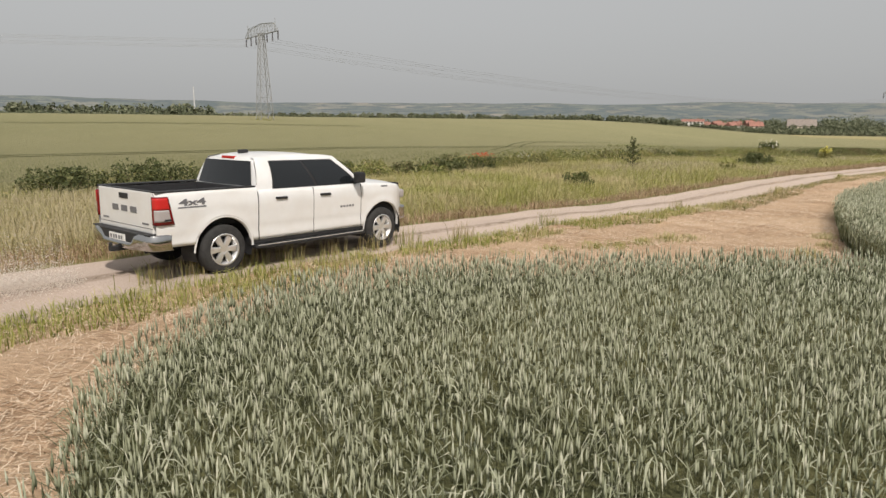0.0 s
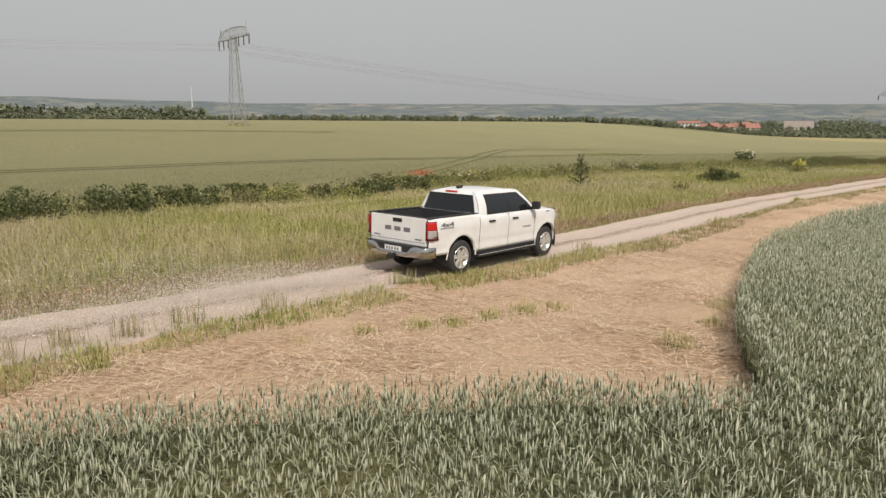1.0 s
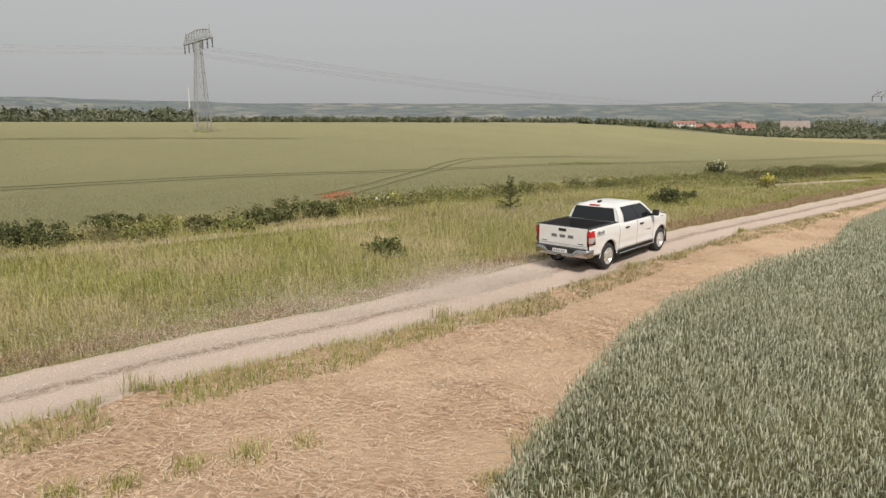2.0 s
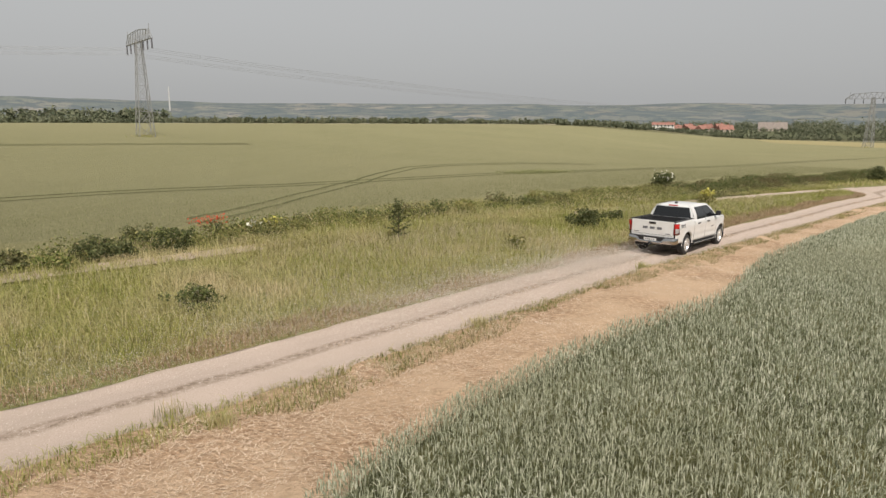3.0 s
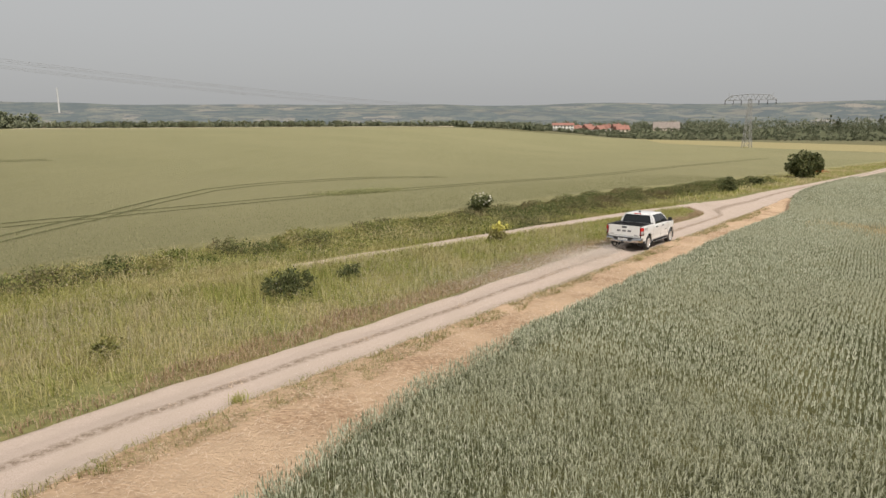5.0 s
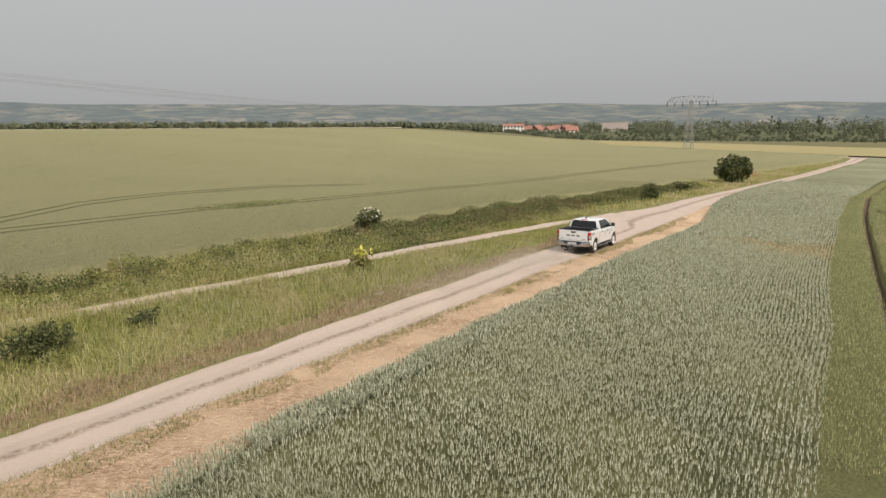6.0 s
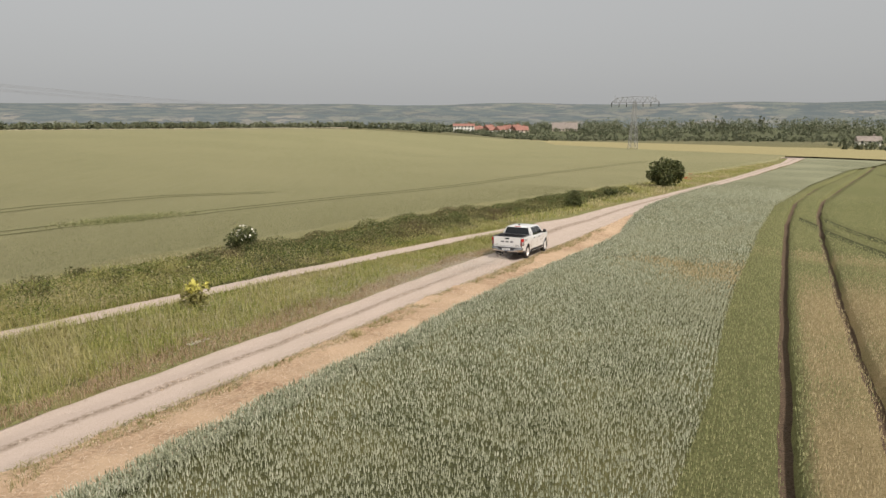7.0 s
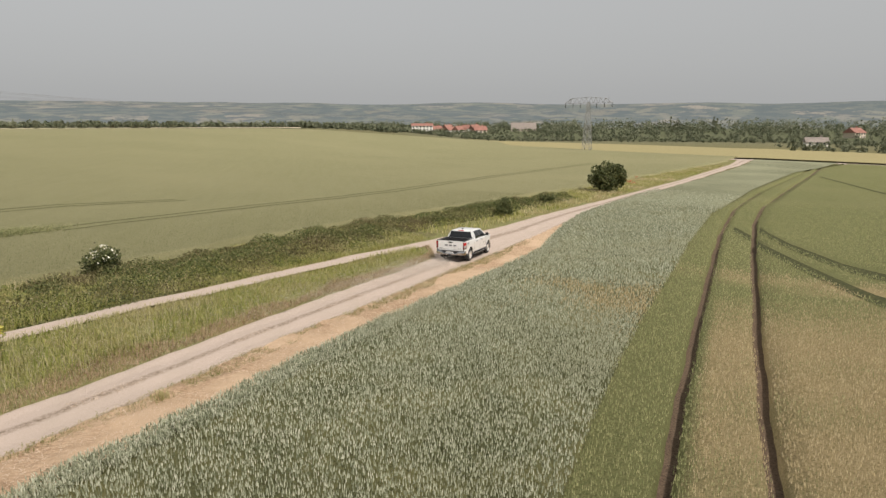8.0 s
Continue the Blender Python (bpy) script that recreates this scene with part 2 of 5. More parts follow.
GRASS = leafy("meadow_grass", [(0.0, (0.235, 0.26, 0.055)), (0.5, (0.40, 0.395, 0.125)), (0.85, (0.53, 0.48, 0.21)), (1.0, (0.65, 0.56, 0.35))], patch=(0.72, 0.58, 0.40), patch_scale=0.17, through=0.4)
GRASS_LUSH = leafy("lush_grass", [(0.0, (0.18, 0.22, 0.042)), (0.5, (0.32, 0.34, 0.085)), (0.85, (0.45, 0.42, 0.15)), (1.0, (0.57, 0.49, 0.27))], patch=(0.54, 0.46, 0.24), patch_scale=0.25, through=0.4)
RUSTY = leafy("rusty_grass", [(0.0, (0.22, 0.15, 0.08)), (0.5, (0.42, 0.29, 0.18)), (1.0, (0.58, 0.45, 0.31))], through=0.3)
HEADS = leafy("grass_head", [(0.0, (0.40, 0.345, 0.19)), (0.5, (0.52, 0.45, 0.29)), (1.0, (0.64, 0.56, 0.40))], through=0.4)
VERGE_G = leafy("verge_grass", [(0.0, (0.13, 0.155, 0.035)), (0.5, (0.27, 0.27, 0.08)), (0.8, (0.40, 0.33, 0.16)), (1.0, (0.56, 0.44, 0.26))], patch=(0.42, 0.33, 0.19), patch_scale=0.35)
WEEDS = leafy("verge_weeds", [(0.0, (0.06, 0.08, 0.02)), (0.45, (0.17, 0.20, 0.055)), (0.8, (0.30, 0.30, 0.10)), (0.95, (0.38, 0.31, 0.14)), (1.0, (0.50, 0.45, 0.30))], patch=(0.36, 0.31, 0.12), patch_scale=0.45)
HEDGE = leafy("hedge_leaf", [(0.0, (0.04, 0.05, 0.018)), (0.6, (0.10, 0.115, 0.042)), (1.0, (0.20, 0.20, 0.085))], through=0.15)
HEDGE_L = leafy("hedge_bramble", [(0.0, (0.048, 0.06, 0.02)), (0.6, (0.122, 0.142, 0.046)), (0.92, (0.22, 0.225, 0.085)), (1.0, (0.38, 0.30, 0.16))], patch=(0.17, 0.12, 0.07), patch_scale=0.25, through=0.15)
STRAW = leafy("straw", [(0.0, (0.34, 0.22, 0.13)), (0.3, (0.60, 0.45, 0.31)), (1.0, (0.84, 0.70, 0.54))], through=0.1)
# far leaves: green lightened and greyed, haze painted into the colour
WOOD_FAR = leafy("hazed_woodland_leaf", [(0.0, (0.065, 0.08, 0.048)), (0.5, (0.125, 0.142, 0.08)), (1.0, (0.21, 0.215, 0.135))], patch=(0.25, 0.26, 0.17), patch_scale=0.07, through=0.1)
BARK = plain("bark", (0.10, 0.075, 0.05), 0.9, grain=0.4)

# ---- land ----
rng = np.random.default_rng(7)


def spaced(lo, hi, near, step, grow):
    """Places from lo to hi, step apart round near and wider away from it."""
    out, v, d = [near], near, step
    while v < hi:
        d *= grow
        v += d
        out.append(min(v, hi))
    v, d = near, step
    while v > lo:
        d *= grow
        v -= d
        out.insert(0, max(v, lo))
    return np.array(out)


def wavy(x, y, s, seed):
    """Smooth waves for the hills."""
    r = np.random.default_rng(seed)
    z = 0 * x
    for k in range(9):
        f, th, ph = s * (0.6 + 0.35 * k), r.uniform(0, 6.3), r.uniform(0, 6.3)
        z = z + np.sin((x * np.cos(th) + y * np.sin(th)) * f + ph) / (1 + 0.5 * k)
    return z


def land():
    """One sheet of ground that reaches to the hills all round."""
    xs, ys = spaced(-4200, 4200, 20, 2.5, 1.045), spaced(-3000, 4300, 50, 2.5, 1.045)
    x, y = np.meshgrid(xs, ys, indexing="ij")
    a, p = ap(x, y)
    far = np.hypot(x, y)
    z = ground_ap(a, p) - 0.06
    hills = sstep(1500, 3700, far) * (92 + 9 * wavy(x, y, 0.0016, 3) + 3 * wavy(x, y, 0.006, 6)) + sstep(900, 2400, far) * (6 + 3.0 * wavy(x, y, 0.004, 5))
    z = z + hills
    n, m = x.shape
    k = np.arange(n * m).reshape(n, m)
    quads = np.stack([k[:-1, :-1], k[1:, :-1], k[1:, 1:], k[:-1, 1:]], -1).reshape(-1, 4)
    mat, nt, b = shader("land", 0.95)
    # fields near; on the hills fields and woods with distance haze painted in
    fine = ramp(nt, noise_of(nt, 3.0, 6), [(0.3, (0.10, 0.09, 0.04)), (0.7, (0.24, 0.22, 0.10))])
    g = nt.nodes.new("ShaderNodeNewGeometry")
    # the fields of the hills run up and down the slopes: laid out by bearing and distance
    sx = nt.nodes.new("ShaderNodeSeparateXYZ")
    nt.links.new(g.outputs["Position"], sx.inputs[0])
    th = nt.nodes.new("ShaderNodeMath")
    th.operation = "ARCTAN2"
    nt.links.new(sx.outputs[0], th.inputs[0])
    nt.links.new(sx.outputs[1], th.inputs[1])
    away = nt.nodes.new("ShaderNodeVectorMath")
    away.operation = "LENGTH"
    nt.links.new(g.outputs["Position"], away.inputs[0])

    def laid(kind, wide, deep):
        cm = nt.nodes.new("ShaderNodeCombineXYZ")
        for sock, src, k in ((cm.inputs[0], th.outputs[0], 1 / wide), (cm.inputs[1], away.outputs["Value"], 1 / deep)):
            m = nt.nodes.new("ShaderNodeMath")
            m.operation = "MULTIPLY"
            m.inputs[1].default_value = k
            nt.links.new(src, m.inputs[0])
            nt.links.new(m.outputs[0], sock)
        tex = nt.nodes.new(kind)
        tex.inputs["Scale"].default_value = 1.0
        nt.links.new(cm.outputs[0], tex.inputs["Vector"])
        return tex

    v = laid("ShaderNodeTexVoronoi", 0.045, 300)
    sep = nt.nodes.new("ShaderNodeSeparateColor")
    nt.links.new(v.outputs["Color"], sep.inputs[0])
    # hill colours are greyed and blued to stand for the haze of distance
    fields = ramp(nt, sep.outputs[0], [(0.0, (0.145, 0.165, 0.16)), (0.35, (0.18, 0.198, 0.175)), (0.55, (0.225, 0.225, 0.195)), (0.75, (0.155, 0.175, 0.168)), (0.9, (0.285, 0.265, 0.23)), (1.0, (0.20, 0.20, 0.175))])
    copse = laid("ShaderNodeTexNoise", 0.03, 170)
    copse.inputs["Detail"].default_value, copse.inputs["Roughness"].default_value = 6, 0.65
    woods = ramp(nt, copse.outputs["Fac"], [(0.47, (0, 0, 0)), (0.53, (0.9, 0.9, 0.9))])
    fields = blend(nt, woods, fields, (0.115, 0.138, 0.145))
    dots = laid("ShaderNodeTexNoise", 0.004, 60)
    dots.inputs["Detail"].default_value = 4
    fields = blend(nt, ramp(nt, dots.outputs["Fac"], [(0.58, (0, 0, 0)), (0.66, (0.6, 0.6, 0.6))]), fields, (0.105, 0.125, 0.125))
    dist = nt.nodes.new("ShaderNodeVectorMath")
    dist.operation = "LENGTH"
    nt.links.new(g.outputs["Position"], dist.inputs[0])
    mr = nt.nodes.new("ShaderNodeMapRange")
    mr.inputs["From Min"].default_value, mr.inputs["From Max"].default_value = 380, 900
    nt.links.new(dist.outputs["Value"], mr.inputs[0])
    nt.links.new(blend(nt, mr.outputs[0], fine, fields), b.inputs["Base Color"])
    b.inputs["Specular IOR Level"].default_value = 0.1
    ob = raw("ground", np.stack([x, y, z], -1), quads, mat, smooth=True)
    tagged(ob, "open farmland falling to a hazy valley with low hills", "ground", kind="structure")


def road():
    a_s = np.r_[np.arange(-40, 110, 0.5), np.arange(110, 290.5, 2.0)]
    t = np.linspace(0, 1, 25)
    wob = 0.12 * wavy(a_s, 0 * a_s, 0.5, 11)
    rows = lerp(ROAD_R, a_s)[:, None] * (1 - t) + lerp(ROAD_L, a_s)[:, None] * t
    rows[:, :2] += 0.5 * wob[:, None]
    rows[:, -2:] += 0.5 * 0.12 * wavy(a_s, 0 * a_s, 0.6, 12)[:, None]

    def ruts(a, p):
        r, l = lerp(ROAD_R, a), lerp(ROAD_L, a)
        u = np.clip((p - r) / (l - r), 0, 1)
        two = np.exp(-((u - 0.24) / 0.13) ** 2) + np.exp(-((u - 0.76) / 0.13) ** 2)
        edge = np.maximum(0, np.abs(u - 0.5) - 0.42) / 0.08
        return -0.05 * two - 0.09 * edge - 0.3 * ((u < 0.001) | (u > 0.999)) + 0.012 * wavy(a * 3, p * 3, 1.0, 9)

    ob = sheet("road", a_s, rows, ROAD, 0.085, ruts)
    across = ob.data.attributes.new("across", "FLOAT", "POINT")
    across.data.foreach_set("value", np.repeat(t[None], len(a_s), 0).ravel().astype(np.float32))
    tagged(ob, "pale dusty gravel farm road with two wheel tracks", "road", kind="structure")
    # the cross lane at the far end
    p_s = np.linspace(-160, 6, 60)
    x0, x1 = 287.0, 292.0
    a = np.stack([x0 + 0 * p_s, x1 + 0 * p_s], 1)
    pp = np.stack([p_s, p_s], 1)
    x, y = xy(a, pp)
    k = np.arange(a.size).reshape(a.shape)
    ob = raw("cross_lane", np.stack([x, y, ground_ap(a, pp) + 0.1], -1), np.stack([k[:-1, :-1], k[1:, :-1], k[1:, 1:], k[:-1, 1:]], -1).reshape(-1, 4), LANE_ROAD)
    tagged(ob, "pale gravel lane crossing at the end of the road", "road", kind="structure")
    a_s = np.arange(-40, 92, 0.6)
    t = np.linspace(-0.62, 0.62, 7)
    rows = lerp(TRACK, a_s)[:, None] + t + 0.1 * wavy(a_s, 0 * a_s, 0.7, 13)[:, None]
    tagged(sheet("field_track", a_s, rows, LANE_ROAD, 0.075), "narrow worn earth track beside the hedge", "track", kind="structure")


def straw_strip():
    a_s = np.r_[np.arange(-40, 104, 0.35)]
    t = np.linspace(0, 1, 40)
    lo, hi = lerp(WHEAT, a_s) - 0.8, lerp(ROAD_R, a_s) + 0.15
    rows = lo[:, None] * (1 - t) + hi[:, None] * t
    rel = lambda a, p: 0.025 * wavy(a * 2.3, p * 2.3, 1.0, 21) + 0.02 * wavy(a * 6, p * 6, 1.0, 22)
    tagged(sheet("straw_strip", a_s, rows, STRAW_BED, 0.05, rel), "trampled dry straw between the road and the wheat", "straw", kind="structure")


def grass_floor():
    a_s = np.arange(-40, 290, 1.0)
    t = np.linspace(0, 1, 26)
    lo, hi = lerp(ROAD_L, a_s) - 0.2, lerp(VERGE_L, a_s) + 0.3
    rows = lo[:, None] * (1 - t) + hi[:, None] * t
    rel = lambda a, p: 0.05 * wavy(a, p, 1.0, 31) * np.clip((p - lerp(ROAD_L, a)) / 2.0, 0.08, 1) * np.clip(np.abs(p - lerp(TRACK, a)) / 1.6, 0.05, 1) + 0.05 * sstep(1.0, 0.2, p - lerp(ROAD_L, a))
    tagged(sheet("meadow_floor", a_s, rows, GRASS_BED, 0.0, rel), "dry grassy ground of the verge", "grass", kind="structure")


LANE = earthy("pressed_grain", (0.03, 0.034, 0.014), (0.10, 0.10, 0.042), 5.0, 0.2, 0.05)
# branching lanes: p, a
SPURS = [[(-60, 66), (-30, 80), (-18.9, 91.4), (-15.5, 99), (-13.2, 106.6)], [(-60, 52), (-30, 74), (-19.9, 82.5), (-18.6, 85.2), (-15.8, 92), (-13.5, 98.2)], [(-12.9, 101), (-11.2, 106)], [(-40, 140), (-26.9, 165.4), (-19.5, 205)]]


def ripeness(a, p):
    """How dry the barley stands at plan places: 0 green, 1 straw-coloured."""
    n = 0.5 * wavy(a * 0.5, p * 0.5, 1.0, 55) + 0.35 * wavy(a * 1.3, p * 1.3, 1.0, 56)
    right = sstep(0.3, 0.8, lerp(TRAM_1, a) - p)
    main = sstep(82, 73, a + 2.6 * n) * right * (0.86 + 0.2 * n)
    band = 0.75 * np.exp(-((a - 84.5 - 0.2 * (p + 15) + n) / 1.3) ** 2) * (0.25 + 0.75 * right)
    spots = 0.5 * sstep(1.0, 1.8, wavy(a * 0.3, p * 0.3, 1.0, 57)) * sstep(110, 95, a)
    return np.clip(main + band + spots * right, 0, 1)


def barley_low():
    mat, nt, b = shader("barley_stand", 0.9)
    fine, broad = noise_of(nt, 13.0, 6, 0.75), noise_of(nt, 0.05, 3)
    green = ramp(nt, fine, [(0.30, (0.10, 0.107, 0.042)), (0.70, (0.265, 0.262, 0.115))])
    green = blend(nt, ramp(nt, broad, [(0.45, (0, 0, 0)), (0.7, (0.35, 0.35, 0.35))]), green, (0.25, 0.23, 0.11))
    dry = ramp(nt, fine, [(0.30, (0.22, 0.175, 0.08)), (0.70, (0.50, 0.395, 0.225))])
    at = nt.nodes.new("ShaderNodeAttribute")
    at.attribute_name = "ripe"
    nt.links.new(blend(nt, at.outputs["Fac"], green, dry), b.inputs["Base Color"])
    bump(nt, b, fine, 0.12)
    b.inputs["Specular IOR Level"].default_value = 0.1
    return mat


BARLEY_LOW = barley_low()
# brown soil, its colour lowered for the shadow that fills the lanes
SOIL_LANE = earthy("shaded_lane_soil", (0.07, 0.05, 0.033), (0.24, 0.17, 0.12), 17.0, 0.4, 0.05)


def tram(table, a):
    """A wheel lane's middle line, a little unsteady."""
    return lerp(table, a) + 0.03 * wavy(a * 0.5, 0 * a, 1.0, 92) + 0.012 * wavy(a * 4, 0 * a, 1.0, 93)


def crop_sheets():
    """The closed tops of the crops, below the ears."""
    # left field
    p_s = np.r_[np.linspace(0, 1, 50) ** 2 * 420]
    a_s = np.r_[np.arange(-260, 0, 4.0), np.arange(0, 120, 1.5), np.arange(120, 420, 3.0)]
    rows = lerp(VERGE_L, a_s)[:, None] + 0.4 * wavy(a_s, 0 * a_s, 0.4, 41)[:, None] + p_s
    cut = lerp(SHEET_FAR, rows)
    aa = np.minimum(np.repeat(a_s[:, None], rows.shape[1], 1), cut)
    z = ground_ap(aa, rows) + np.where(np.arange(rows.shape[1]) == 0, 0.05, 0.55)
    x, y = xy(aa, rows)
    k = np.arange(aa.size).reshape(aa.shape)
    quads = np.stack([k[:-1, :-1], k[:-1, 1:], k[1:, 1:], k[1:, :-1]], -1).reshape(-1, 4)
    ob = raw("barley_field", np.stack([x, y, z], -1), quads[:, ::-1], FIELD, smooth=True)
    tagged(ob, "wide pale green grain field rising to a low crest", "field", kind="structure")
    # right: wheat
    a_s = np.r_[np.arange(-40, 130, 0.5), np.arange(130, 286, 2.0)]
    t = np.linspace(0, 1, 30)
    lo, hi = lerp(GREEN, a_s), lerp(WHEAT, a_s) - 0.06
    t = 1 - (1 - t) ** 1.9
    rows = lo[:, None] * (1 - t) + hi[:, None] * t
    rise = lambda a, p: 0.42 * np.clip((lerp(WHEAT, a) - p) / 0.5, 0.05, 1) + 0.12 * sstep(80, 150, a)
    near = a_s <= 122
    # the near floor is a dark sheet that paints shade into the gaps
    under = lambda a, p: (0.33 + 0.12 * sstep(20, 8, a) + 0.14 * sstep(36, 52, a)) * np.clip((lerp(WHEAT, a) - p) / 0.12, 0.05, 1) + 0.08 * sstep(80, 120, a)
    tagged(sheet("wheat_floor", a_s[near], rows[near], CANOPY_SHADE, 0.0, under), "lower leaves of the blue-green wheat, coloured dark for the shade between stalks", "field", kind="structure")
    beyond = a_s >= 121.9
    tagged(sheet("wheat_canopy", a_s[beyond], rows[beyond], CANOPY_BLUE, 0.0, rise), "blue-green wheat far along the road", "field", kind="structure")
    # right: barley beyond the drill line, cut by the wheel lanes
    lo = np.minimum(lerp(TRAM_2, a_s), -12) - 110
    wid = 0.001 * np.maximum(0, a_s)
    t1, t2 = tram(TRAM_1, a_s), tram(TRAM_2, a_s)
    out = [lo, lo + 60] + [t2 - d for d in (30, 20, 14, 10, 7, 4.5, 2.5, 1.2)] + [t2 - 0.21 - wid, t2 - 0.10 - wid, t2 + 0.10 + wid, t2 + 0.21 + wid]
    out += [t2 * (1 - u) + t1 * u for u in (0.3, 0.5, 0.7)] + [t1 - 0.21 - wid, t1 - 0.10 - wid, t1 + 0.10 + wid, t1 + 0.21 + wid]
    last = np.maximum(lerp(GREEN, a_s), t1 + 0.4 + wid)
    edge = np.stack(out + [0.5 * (t1 + last), last], 1)
    low = np.ones(edge.shape[1]) * 0.42
    low[[11, 12, 18, 19]] = 0.0
    for spur in SPURS:
        p_s = np.linspace(spur[0][0], spur[-1][0], 60)
        aa = lerp(spur, p_s)[:, None] + np.array([-1.4, 0, 1.4])
        pp = np.repeat(p_s[:, None], 3, 1)
        x, y = xy(aa, pp)
        k = np.arange(aa.size).reshape(aa.shape)
        ob = raw("wheel_lane", np.stack([x, y, ground_ap(aa, pp) + 0.47], -1), np.stack([k[:-1, :-1], k[:-1, 1:], k[1:, 1:], k[1:, :-1]], -1).reshape(-1, 4), LANE, smooth=True)
        tagged(ob, "dark wheel lane branching through the barley", "track", kind="structure")
    for tab in (TRAM_1, TRAM_2):
        rows = tram(tab, a_s)[:, None] + np.array([-0.14, -0.05, 0.05, 0.14]) * (1 + 0.005 * a_s[:, None])
        tagged(sheet("wheel_lane", a_s, rows, SOIL_LANE, 0.05), "bare brown wheel lane through the barley", "track", kind="structure")
    ob = sheet("barley_floor", a_s, edge, BARLEY_LOW, 0.02, lambda a, p: np.repeat(low[None], len(a), 0))
    ob.data.attributes.new("ripe", "FLOAT", "POINT").data.foreach_set("value", ripeness(np.repeat(a_s[:, None], edge.shape[1], 1), edge).ravel().astype(np.float32))
    tagged(ob, "green and straw-coloured barley with sunken wheel lanes", "field", kind="structure")


def inside(a, p, lo, hi):
    return (p > lerp(lo, a)) & (p < lerp(hi, a)) if isinstance(hi, list) else (p < lerp(lo, a))


def stalks(name, a, p, height, ear, leaf, width, material, ear_sides=4, lean=0.08, base=0.25, leaves=2, stem=True):
    """Standing grain: every stalk has a stem, an ear and some leaves."""
    n = len(a)
    x, y = xy(a, p)
    z = ground_ap(a, p)
    foot = np.stack([x, y, z + base], 1)
    th = rng.uniform(0, 2 * np.pi, n)
    tilt = rng.uniform(0, lean, n)
    h = height * rng.uniform(0.82, 1.12, n)
    d = np.stack([np.cos(th) * tilt, np.sin(th) * tilt, np.ones(n)], 1)
    side = np.stack([-np.sin(th * 3), np.cos(th * 3), 0 * th], 1)
    cross = np.cross(d, side)
    top = foot + d * (h - base)[:, None]
    low = top - d * (ear * rng.uniform(0.8, 1.15, n))[:, None]
    w = (width * rng.uniform(0.8, 1.2, n))[:, None]
    mid = low * 0.6 + top * 0.4
    verts, faces = [], []
    if ear_sides == 4:
        verts = [low, mid + side * w, mid + cross * w, mid - side * w, mid - cross * w, top]
        tri = [(0, 2, 1), (0, 3, 2), (0, 4, 3), (0, 1, 4), (5, 1, 2), (5, 2, 3), (5, 3, 4), (5, 4, 1)]
    else:
        verts = [low, mid + side * w, mid - side * 0.5 * w + cross * w, mid - side * 0.5 * w - cross * w, top]
        tri = [(4, 1, 2), (4, 2, 3), (4, 3, 1), (0, 2, 1)]
    if not stem:
        verts, tri = verts[1:], [(3, 0, 1), (3, 1, 2), (3, 2, 0)]
    k = len(verts)
    if stem:
        verts += [foot + side * w * 0.45, foot - side * w * 0.45, low]
        tri = tri + [(k, k + 1, k + 2)]
        k += 3
    for j in range(leaves):
        ph = th * 5 + j * 2.6
        out = np.stack([np.cos(ph), np.sin(ph), 0 * ph], 1)
        flat = np.stack([-np.sin(ph), np.cos(ph), 0 * ph], 1) * (w * 0.75)
        root = foot + d * (h * rng.uniform(0.30, 0.62, n))[:, None] * 0.7
        bend = root + out * (leaf * 0.45) + np.array([0, 0, 1]) * (leaf * rng.uniform(0.5, 0.9, n))[:, None]
        tip = root + out * leaf * rng.uniform(0.7, 1.1, n)[:, None] + np.array([0, 0, 1]) * (leaf * rng.uniform(0.2, 0.9, n))[:, None]
        verts += [root, bend + flat, bend - flat, tip]
        tri = tri + [(k, k + 1, k + 2), (k + 1, k + 3, k + 2)]
        k += 4
    v = np.stack(verts, 1)
    f = (np.arange(n) * k)[:, None, None] + np.array(tri)[None]
    return raw(name, v.reshape(-1, 3), f.reshape(-1, 3), material)


def scatter(a0, a1, p0, p1, per_m2, keep):
    n = int((a1 - a0) * (p1 - p0) * per_m2)
    a, p = rng.uniform(a0, a1, n), rng.uniform(p0, p1, n)
    k = keep(a, p)
    return a[k], p[k]


def in_wheat(a, p):
    edge = lerp(WHEAT, a) + 0.05 * wavy(a * 4, p * 0, 1.0, 51)
    return (p < edge) & (p > lerp(GREEN, a)) & (rng.uniform(0, 1, len(a)) < (146 - a) / 40)


def noise2(a, p, s, seed):
    return wavy(a * s, p * s, 1.0, seed)


# wheel lanes across the wide field: plan places
LANES = [[(25, 18.9), (28, 20.6), (36, 26.4), (44, 32), (52, 38), (60, 43), (70, 46.5), (84, 47), (96, 43)], [(-30, 35.5), (29.5, 33.8), (39, 32.5), (48.6, 33), (66.4, 33.8), (74.3, 33.7)],
         [(74.6, 33.4), (91, 33), (119, 31.3), (136, 32.5), (230, 35)], [(-60, 80), (0, 79.5), (41, 78.7), (61, 78)]]


def off_lanes(a, p):
    ok = np.ones(len(a), bool)
    for lane in LANES:
        lo, hi = lane[0][0], lane[-1][0]
        ok &= ~((a > lo) & (a < hi) & (np.abs(np.abs(p - lerp(lane, a)) - 0.8) < 0.33))
    return ok


FIELD_LANE = earthy("pressed_barley", (0.075, 0.078, 0.033), (0.19, 0.185, 0.085), 5.0, 0.25, 0.05)


